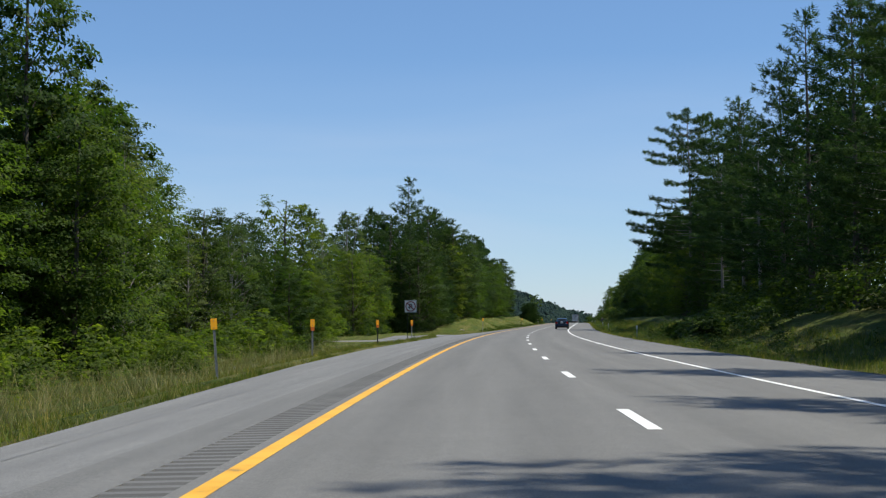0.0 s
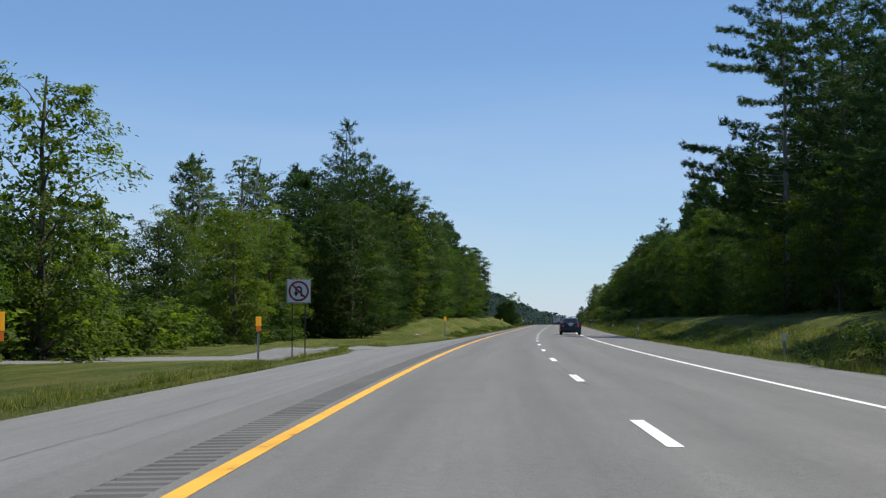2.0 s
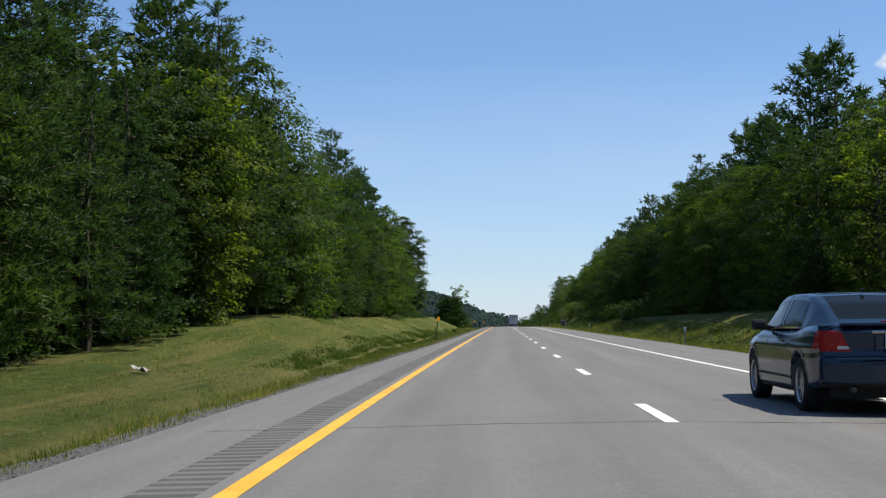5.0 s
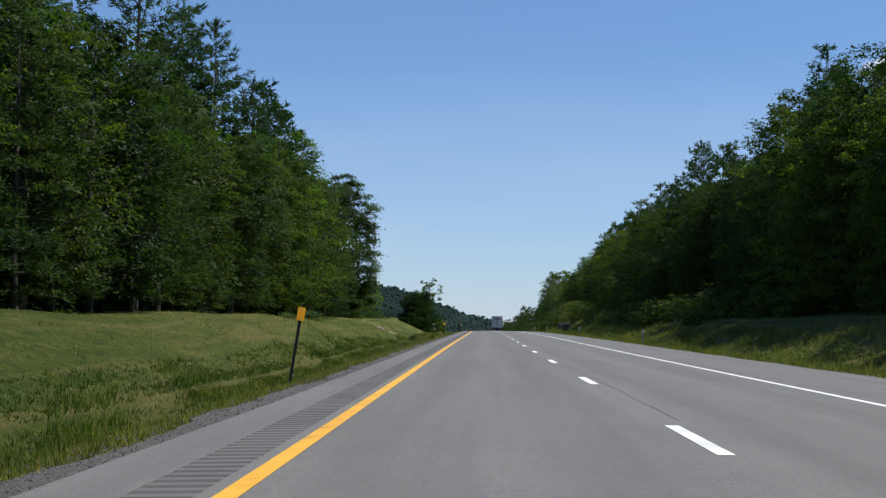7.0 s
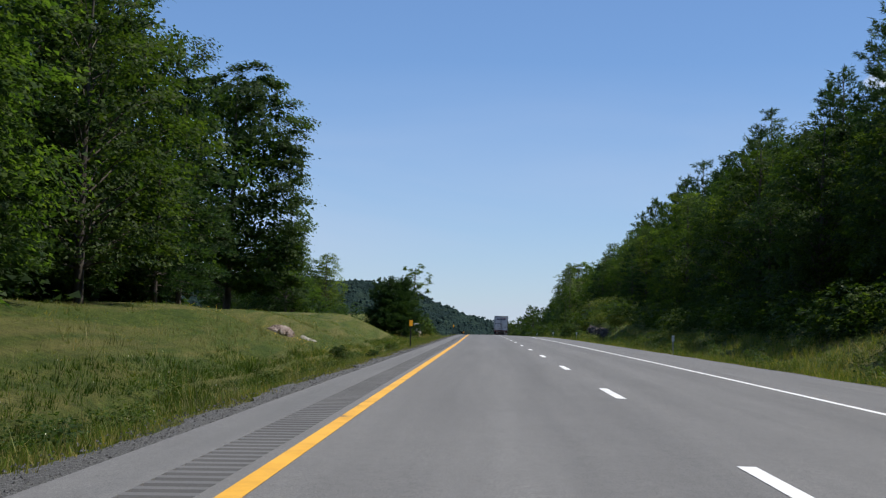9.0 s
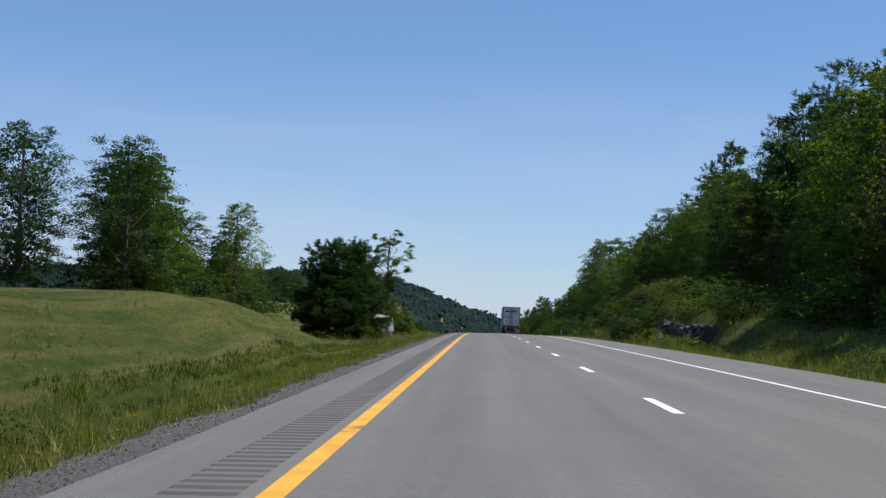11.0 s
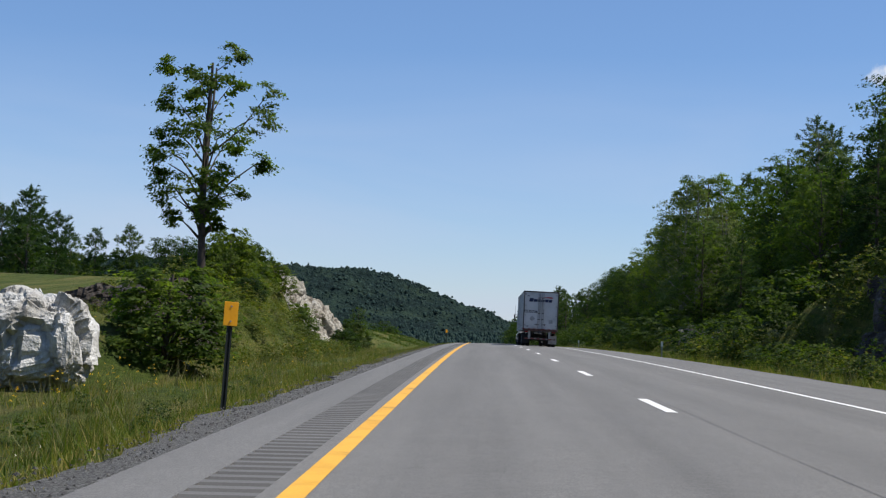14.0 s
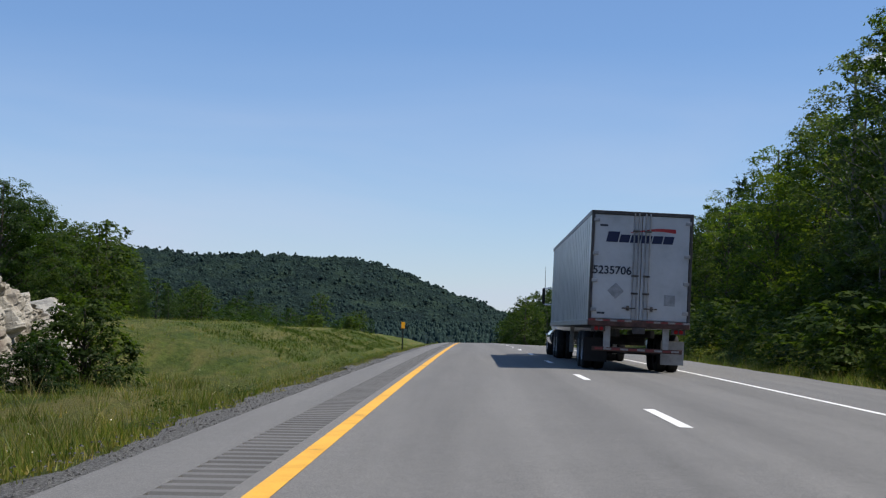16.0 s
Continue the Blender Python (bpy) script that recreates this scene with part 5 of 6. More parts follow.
        # side windows, rear and front screen, the rest is painted
        side_win = onside & (zc > 1.02) & (zc < rf - 0.085) & (yc > -1.16 + (zc - 1.02) * 0.55) & (yc < 1.02 - (zc - 1.0) * 1.15) & ~((yc > -0.20) & (yc < -0.12))
        rear_win = (~onside) & (yc < -1.00) & (yc > -1.70) & (xc < 0.53)
        front_win = (~onside) & (yc > 0.62)
        rest = ~(side_win | rear_win | front_win)
        obj_from("cabin_shell", v, q[rest], M_BLUE, e, True)
        obj_from("side_window", v + np.array([-side * 0.004, 0, 0]), q[side_win], M_GLASS, e, True)
        obj_from("rear_window", v + np.array([0, 0.003, -0.002]), q[rear_win], M_GLASS, e, True)
        obj_from("windscreen", v, q[front_win], M_GLASS, e, True)
    for sd in (-1, 1):
        bm = boxed(sd * 0.955, 0.62, 1.035, 0.20, 0.11, 0.14, 0.045)
        box(bm, sd * 0.86, 0.64, 1.0, 0.12, 0.06, 0.06, 0.012)
        part("door_mirror", bm, M_BLACK, e)
        for y in (-0.62, 0.36):
            part("door_handle", boxed(sd * 0.93, y, 0.83, 0.03, 0.19, 0.03, 0.010), M_CHROME if y > 0 else M_BLUE, e)
        part("window_trim", boxed(sd * 0.834, -0.2, 1.003, 0.015, 1.8, 0.014), M_CHROME, e)
        part("side_moulding", boxed(sd * 0.905, 0.0, 0.40, 0.02, 1.9, 0.03, 0.008), M_BLACK, e)
    part("antenna", boxed(0, -0.92, 1.455, 0.04, 0.10, 0.035, 0.012), M_BLACK, e)
    for y in wheels_y:
        for sd in (-1, 1):
            wheel(e, sd * 0.79, y, R, 0.22, sd, 10)
    return e


def semi(m):
    """A box-trailer lorry; local y runs forward from the trailer's rear doors."""
    e = empty("truck", m, "white box-trailer truck with dark lettering on its rear doors", "truck")
    L, W, Z0, Z1 = 16.15, 2.59, 1.16, 4.10
    # trailer walls
    for sd in (-1, 1):
        bm = boxed(sd * (W / 2 - 0.02), L / 2, (Z0 + 0.12 + Z1 - 0.1) / 2, 0.04, L - 0.1, Z1 - Z0 - 0.24)
        side = part("side_wall", bm, M_TRAILER, e)
        for i in range(1, 27):
            part("wall_rib", boxed(sd * (W / 2 + 0.006), 0.05 + i * 0.6, (Z0 + Z1) / 2, 0.012, 0.05, Z1 - Z0 - 0.3, 0.003), M_TRAILER, side)
        part("top_rail", boxed(sd * (W / 2 - 0.01), L / 2, Z1 - 0.06, 0.06, L, 0.12, 0.012), M_GALV, e)
        part("bottom_rail", boxed(sd * (W / 2 - 0.01), L / 2, Z0 + 0.06, 0.06, L, 0.14, 0.012), M_GALV, e)
    part("roof", boxed(0, L / 2, Z1 - 0.03, W - 0.1, L - 0.02, 0.04), M_TRAILER, e)
    part("floor", boxed(0, L / 2, Z0 + 0.05, W - 0.12, L - 0.1, 0.12), M_STEEL, e)
    part("front_wall", boxed(0, L - 0.04, (Z0 + Z1) / 2, W - 0.04, 0.06, Z1 - Z0 - 0.1, 0.01), M_TRAILER, e)
    # rear frame and doors
    for sd in (-1, 1):
        part("rear_post", boxed(sd * (W / 2 - 0.035), 0.0, (Z0 + Z1) / 2, 0.07, 0.12, Z1 - Z0, 0.01), M_STEEL, e)
        d = part("rear_door", boxed(sd * 0.612, 0.0, (Z0 + 0.16 + Z1 - 0.09) / 2, 1.205, 0.05, Z1 - Z0 - 0.27, 0.008), M_TRAILER, e)
        for x in (0.09, 0.20):
            part("lock_rod", cyl(bmesh.new(), (sd * x, -0.055, Z0 + 0.08), (sd * x, -0.055, Z1 - 0.04), 0.02, seg=10), M_GALV, d)
        for z in (1.55, 2.30, 3.0, 3.85):
            part("hinge", boxed(sd * 1.17, -0.045, z, 0.15, 0.05, 0.09, 0.012), M_GALV, d)
        for z in (1.62,):
            part("door_handle", boxed(sd * 0.28, -0.085, z, 0.34, 0.025, 0.035, 0.008), M_STEEL, d)
            part("handle_mount", boxed(sd * 0.30, -0.06, z, 0.07, 0.06, 0.12, 0.01), M_STEEL, d)
        for z in (2.45, 2.0, 3.6):
            part("rod_guide", boxed(sd * 0.145, -0.055, z, 0.18, 0.05, 0.05, 0.01), M_STEEL, d)
    part("top_header", boxed(0, 0.0, Z1 - 0.045, W, 0.12, 0.09, 0.01), M_STEEL, e)
    sill = part("rear_sill", boxed(0, -0.01, Z0 + 0.07, W, 0.14, 0.17, 0.012), M_RUST, e, "worn rusty rear sill")
    for i in range(14):
        if i in (6, 7):
            continue
        part("reflective_tape", boxed(-1.2 + i * 0.185, -0.083, Z0 + 0.13, 0.18, 0.006, 0.05), (M_TAPE_RED, M_TAPE_WHITE)[i % 2], sill)
    # rear doors' writing: brand as plain bars, then the fleet number
    slant = Matrix.Shear("XY", 4, (0.0, 0.0))
    slant[0][2] = 0.22
    for x, w in ((-0.74, 0.30), (-0.44, 0.25), (-0.16, 0.25), (0.12, 0.25), (0.40, 0.25), (0.68, 0.25)):
        tall = 0.27 if x < -0.6 else 0.20
        part("brand_bar", boxed(x, -0.030, 3.40 + (0.035 if x < -0.6 else 0), w, 0.008, tall, 0.0, slant), M_INK, e)
    bm = bmesh.new()
    n = 16
    lo, hi = [], []
    for i in range(n + 1):
        u = i / n
        x = -0.30 + u * 1.16
        z = 3.56 + 0.10 * math.sin(u * math.pi * 0.62) - 0.05 * max(0, u - 0.6)
        th = 0.008 + 0.045 * u
        lo.append(bm.verts.new((x, -0.034, z - th)))
        hi.append(bm.verts.new((x, -0.034, z + th)))
    for i in range(n):
        bm.faces.new((lo[i], lo[i + 1], hi[i + 1], hi[i]))
    g = bmesh.ops.extrude_face_region(bm, geom=bm.faces[:])
    bmesh.ops.translate(bm, verts=[q for q in g["geom"] if isinstance(q, bmesh.types.BMVert)], vec=(0, 0.006, 0))
    part("brand_swoosh", bm, M_SWOOSH, e)
    cu = bpy.data.curves.new("fleet_number", "FONT")
    cu.body = "5235706"
    cu.size = 0.285
    cu.offset = 0.006
    cu.extrude = 0.003
    cu.space_character = 1.0
    tmp = bpy.data.objects.new("fleet_number", cu)
    scene.collection.objects.link(tmp)
    me = bpy.data.meshes.new_from_object(tmp)
    bpy.data.objects.remove(tmp)
    me.materials.append(M_TEXT)
    t = new("fleet_number", me)
    t.parent = e
    t.matrix_local = pose(-1.23, -0.031, 2.48, 90, 0, 0)
    dm = Matrix.Rotation(radians(45), 4, "Y")
    part("placard", boxed(-0.62, -0.032, 2.05, 0.30, 0.012, 0.30, 0.003, dm), M_GALV, e, "grey diamond placard holder")
    part("notice", boxed(0.76, -0.030, 1.86, 0.28, 0.008, 0.28), M_GALV, e)
    for z in (3.72, 1.45):
        part("label_bar", boxed(-0.98, -0.030, z if z > 3 else 1.47, 0.20, 0.006, 0.05), M_TEXT, e)
    # underrun bar, lamps, flaps
    bar = part("underrun_bar", boxed(0, 0.12, 0.56, 2.3, 0.10, 0.11, 0.012), M_RUST, e, "rusty underrun bar with striped tape")
    for i in range(10):
        part("reflective_tape", boxed(-0.98 + i * 0.217, 0.065, 0.56, 0.20, 0.006, 0.05), (M_TAPE_RED, M_TAPE_WHITE)[i % 2], bar)
    for x in (-0.78, 0.72):
        part("bar_leg", boxed(x, 0.12, 0.84, 0.17, 0.10, 0.60, 0.012), M_FLAP, e)
    for sd in (-1, 1):
        for dx in (0, 0.13):
            part("tail_lamp", cyl(bmesh.new(), (sd * (0.95 + dx), -0.09, Z0 - 0.09), (sd * (0.95 + dx), -0.03, Z0 - 0.09), 0.05, seg=14), M_RED_LAMP, e)
        part("lamp_box", boxed(sd * 1.02, 0.03, Z0 - 0.09, 0.36, 0.12, 0.14, 0.01), M_STEEL, e)
        part("mud_flap", boxed(sd * 1.0, 0.75, 0.52, 0.60, 0.012, 0.62), M_FLAP if sd > 0 else M_BLACK, e)
        part("frame_rail", boxed(sd * 0.45, 3.2, 0.98, 0.10, 5.2, 0.20, 0.01), M_STEEL, e)
        part("landing_leg", boxed(sd * 0.75, 12.3, 0.72, 0.14, 0.14, 0.9, 0.01), M_GALV, e)
    part("plate", boxed(0.0, -0.09, Z0 - 0.10, 0.32, 0.012, 0.16), M_STEEL, e)
    part("spare_gear", boxed(0, 4.6, 0.80, 1.5, 0.9, 0.30, 0.05), M_STEEL, e)
    for y in (1.75, 3.0):
        part("axle", cyl(bmesh.new(), (-1.1, y, 0.5), (1.1, y, 0.5), 0.07, seg=12), M_STEEL, e)
        for sd in (-1, 1):
            wheel(e, sd * 1.14, y, 0.50, 0.27, sd, 8, 0.55, M_GALV)
            wheel(e, sd * 0.82, y, 0.50, 0.27, sd, 0, 0.55, M_GALV)
    # tractor
    for y in (13.6, 14.9):
        for sd in (-1, 1):
            wheel(e, sd * 1.08, y, 0.50, 0.27, sd, 8, 0.55, M_GALV)
            wheel(e, sd * 0.76, y, 0.50, 0.27, sd, 0, 0.55, M_GALV)
    for sd in (-1, 1):
        wheel(e, sd * 1.05, 19.7, 0.50, 0.30, sd, 8, 0.55, M_GALV)
        part("fuel_tank", cyl(bmesh.new(), (sd * 1.0, 16.2, 0.72), (sd * 1.0, 18.0, 0.72), 0.31, seg=20), M_CHROME, e)
        part("chassis_rail", boxed(sd * 0.42, 16.3, 0.85, 0.10, 8.0, 0.26), M_STEEL, e)
        mr = part("mirror", boxed(sd * 1.47, 18.75, 2.35, 0.12, 0.14, 0.62, 0.03), M_BLACK, e)
        part("mirror_arm", cyl(bmesh.new(), (sd * 1.05, 18.8, 2.66), (sd * 1.47, 18.75, 2.66), 0.02, seg=8), M_CHROME, mr)
        part("mirror_arm", cyl(bmesh.new(), (sd * 1.05, 18.8, 2.02), (sd * 1.47, 18.75, 2.02), 0.02, seg=8), M_CHROME, mr)
        part("aerial", cyl(bmesh.new(), (sd * 1.42, 18.75, 2.6), (sd * 1.45, 18.7, 3.5), 0.012, 0.005, 6), M_BLACK, e)
    bm = boxed(0, 17.9, 2.05, 2.2, 2.3, 2.1, 0.12)
    part("cab", bm, M_CAB, e)
    part("roof_fairing", boxed(0, 17.7, 3.25, 2.1, 1.9, 0.5, 0.15), M_CAB, e)
    part("bonnet", boxed(0, 19.85, 1.45, 1.9, 1.7, 1.1, 0.18), M_CAB, e)
    part("bumper", boxed(0, 20.75, 0.65, 2.4, 0.2, 0.4, 0.05), M_CHROME, e)
    part("windscreen", boxed(0, 19.06, 2.55, 1.95, 0.04, 0.75, 0.02), M_GLASS, e)
    return e


x, y = line_xy(172.35 + 2.42, 2.70)
sedan(pose(float(x), float(y), float(road_z(174, 2.7)) + 0.002, 0, 0, heading(174)))
x, y = line_xy(544.1, 1.86)
_sl = math.degrees(math.atan(float(np.interp(552, S_AX, SLOPE))))
semi(pose(float(x), float(y), float(road_z(544.1, 1.86)) + 0.002, _sl, 1.0, heading(552)))

# ---------------- signs and marker posts ----------------
M_AMBER = paint("amber_reflector", (0.92, 0.40, 0.010), 0.45, 0.0, 0.5, 0.1, 12)
M_AMBER_DARK = paint("orange_reflector", (0.55, 0.13, 0.01), 0.45, 0.0, 0.5, 0.1, 12)
M_SIGN_WHITE = paint("sign_white", (0.62, 0.63, 0.63), 0.5, 0.0, 0.5, 0.08, 3)
M_SIGN_RED = paint("sign_red", (0.20, 0.02, 0.03), 0.5, 0.0, 0.5, 0.1)
M_SIGN_BLACK = paint("sign_black", (0.015, 0.015, 0.015), 0.5, 0.0, 0.4, 0.1)
M_POST_GREEN = paint("dark_green_post", (0.028, 0.035, 0.03), 0.6, 0.2, 0.4, 0.3)


def channel(bm, h, w=0.034):
    """A steel U-channel post standing on the origin."""
    box(bm, 0, 0.012, h / 2, w, 0.008, h)
    for sd in (-1, 1):
        box(bm, sd * w / 2, -0.006, h / 2, 0.007, 0.03, h)
        box(bm, sd * (w / 2 + 0.012), -0.018, h / 2, 0.016, 0.007, h)
    return bm


def marker_post(s, off, top, panel_w, panel_h, lean, post, two=False, dz=-0.25):
    x, y = line_xy(s, off)
    z = float(ground_z(s, off)) + dz
    h = top - dz
    e = empty("marker_post", pose(float(x), float(y), z, 0, lean, heading(s) + 24), "amber reflector panel on a thin steel post in the grass", "marker post", "amber marker posts along the verge")
    part("post", channel(bmesh.new(), h - 0.05), post, e)
    part("panel", boxed(0, -0.035, h - panel_h / 2, panel_w, 0.012, panel_h, 0.004), M_AMBER, e, "amber reflector panel")
    if two:
        part("lower_panel", boxed(0, -0.040, h - panel_h - 0.09, panel_w * 0.9, 0.012, 0.16, 0.004), M_AMBER_DARK, e, "darker orange lower panel")
    for zz in (h - 0.06, h - panel_h + 0.06):
        part("bolt", cyl(bmesh.new(), (0, -0.05, zz), (0, -0.04, zz), 0.012, seg=8), M_GALV, e)
    return e


for s, off, lean, post, two in ((37.7, -9.6, -4, M_GALV, False), (55.8, -9.5, 0, M_GALV, True), (83.7, -9.7, 0, M_POST_GREEN, True), (105.0, -9.5, 0, M_GALV, True),
                                (155.1, -6.6, 1, M_GALV, False), (252.6, -6.6, 9, M_POST_GREEN, False), (355.2, -5.95, 0, M_POST_GREEN, False), (464.4, -5.85, 2, M_POST_GREEN, False), (578, -6.0, 0, M_POST_GREEN, False)):
    ref = float(road_z(s, off)) - float(ground_z(s, off))
    marker_post(s, off, (1.66 if s < 300 else 1.36) + ref, 0.19, 0.32, lean, post, two)


def edge_post(s, off):
    x, y = line_xy(s, off)
    e = empty("edge_post", pose(float(x), float(y), float(ground_z(s, off)) - 0.2, 0, 0, heading(s)), "small white reflector plate on a thin roadside post", "marker post", "white edge posts along the shoulder")
    part("post", channel(bmesh.new(), 1.20, 0.05), M_GALV, e)
    part("plate", boxed(0, -0.03, 1.20, 0.14, 0.01, 0.30, 0.004), M_SIGN_WHITE, e)
    return e


for s, off in ((113, 9.2), (182, 9.0), (234, 9.0), (303.9, 8.1), (354.1, 7.8), (429, 8.4), (472, 8.3), (524.1, 8.2), (590, 8.2)):
    edge_post(s, off)


def uturn_sign(s, off):
    """A square no-U-turn board on two posts."""
    x, y = line_xy(s, off)
    z = float(ground_z(s, off)) - 0.2
    e = empty("road_sign", pose(float(x), float(y), z, 0, 0, heading(s) + 3), "white square no-U-turn sign with red ring and black arrow", "road sign")
    zc = 2.27 - z
    for sd in (-1, 1):
        part("post", boxed(sd * 0.32, 0.06, zc / 2 + 0.25, 0.055, 0.04, zc + 0.5, 0.006), M_POST_GREEN, e)
    board = part("board", boxed(0, 0, zc, 1.20, 0.02, 1.20, 0.006), M_SIGN_WHITE, e)
    for a, b, c, d in ((0, 0.575, 1.15, 0.02), (0, -0.575, 1.15, 0.02), (0.575, 0, 0.02, 1.15), (-0.575, 0, 0.02, 1.15)):
        part("border", boxed(a, -0.014, zc + b, c, 0.006, d), M_SIGN_BLACK, board)
    n = 48
    bm = bmesh.new()
    rings = []
    for r, yy in ((0.51, -0.014), (0.51, -0.022), (0.41, -0.022), (0.41, -0.014)):
        rings.append([bm.verts.new((r * math.cos(2 * math.pi * i / n), yy, zc + r * math.sin(2 * math.pi * i / n))) for i in range(n)])
    for k in range(3):
        for i in range(n):
            bm.faces.new((rings[k][i], rings[k][(i + 1) % n], rings[k + 1][(i + 1) % n], rings[k + 1][i]))
    part("red_ring", bm, M_SIGN_RED, board)
    part("slash", boxed(0, -0.026, zc, 0.10, 0.008, 0.84, 0, Matrix.Rotation(radians(-45), 4, "Y")), M_SIGN_RED, board)
    bm = bmesh.new()
    pts = [(0.13, -0.26)] + [(0.0 + 0.13 * math.cos(t), 0.08 + 0.13 * math.sin(t)) for t in np.linspace(0, math.pi, 12)] + [(-0.13, -0.06)]
    for (a, b), (c, d) in zip(pts[:-1], pts[1:]):
        L = math.hypot(c - a, d - b)
        box(bm, (a + c) / 2, -0.018, zc + (b + d) / 2, L + 0.02, 0.008, 0.085, 0, Matrix.Rotation(-math.atan2(d - b, c - a), 4, "Y"))
    tri = [bm.verts.new((px, py, zc + pz)) for py in (-0.014, -0.022) for px, pz in ((-0.27, -0.06), (0.01, -0.06), (-0.13, -0.27))]
    bm.faces.new(tri[3:])
    bm.faces.new(tri[:3][::-1])
    for i in range(3):
        bm.faces.new((tri[i], tri[(i + 1) % 3], tri[3 + (i + 1) % 3], tri[3 + i]))
    part("arrow", bm, M_SIGN_BLACK, board)
    return e


uturn_sign(126.6, -11.9)

# ---------------- rocks ----------------
M_ROCK_WHITE = surface("pale_rock", [(0.28, (0.14, 0.105, 0.08)), (0.40, (0.27, 0.235, 0.185)), (0.54, (0.41, 0.38, 0.32)), (0.76, (0.50, 0.48, 0.425))], 0.6, 11, 0.9, relief=0.8, rdist=0.05, fine_amt=0.42)
M_ROCK_BRIGHT = surface("white_rock", [(0.32, (0.22, 0.20, 0.17)), (0.44, (0.46, 0.445, 0.41)), (0.58, (0.66, 0.65, 0.62)), (0.78, (0.76, 0.75, 0.72))], 0.9, 7, 0.9, relief=1.0, rdist=0.08, fine_amt=0.6)
M_ROCK_PINK = surface("pinkish_rock", [(0.3, (0.12, 0.085, 0.07)), (0.5, (0.30, 0.23, 0.19)), (0.75, (0.46, 0.42, 0.37))], 0.9, 7, 0.9, relief=1.0, rdist=0.08, fine_amt=0.6)
# dark brown rock; on the right bank this base also stands for tree shade
M_ROCK_DARK_SHADED = surface("dark_shaded_rock", [(0.3, (0.028, 0.024, 0.022)), (0.55, (0.085, 0.07, 0.06)), (0.75, (0.20, 0.185, 0.165))], 1.0, 8, 0.9, relief=1.0, rdist=0.08, fine_amt=0.65)


def facets(p, cell, seed):
    """Fracture planes: each cell of a jittered grid gives its points one flat tilted face. Heights about -1 to 1, and the distance share to the cell's border."""
    q = p / cell
    base = np.floor(q)
    best = np.full(len(p), 1e9)
    second = np.full(len(p), 1e9)
    val = np.zeros(len(p))

    def rnd(c, k):
        h = np.sin(c[:, 0] * 127.1 + c[:, 1] * 311.7 + c[:, 2] * 74.7 + seed * 13.7 + k * 53.3) * 43758.5453
        return h - np.floor(h)

    for i in (-1, 0, 1):
        for j in (-1, 0, 1):
            for k in (-1, 0, 1):
                c = base + np.array([i, j, k])
                centre = c + np.stack([rnd(c, m) for m in range(3)], 1)
                d = q - centre
                dist = np.sum(d * d, 1)
                tilt = np.stack([rnd(c, m) - 0.5 for m in (3, 4, 5)], 1)
                h = (rnd(c, 6) * 2 - 1) * 0.7 + np.sum(tilt * d, 1) * 1.5
                near = dist < best
                second = np.where(near, best, np.minimum(second, dist))
                val = np.where(near, h, val)
                best = np.where(near, dist, best)
    return val, np.clip((np.sqrt(second) - np.sqrt(best)) / 0.12, 0, 1)


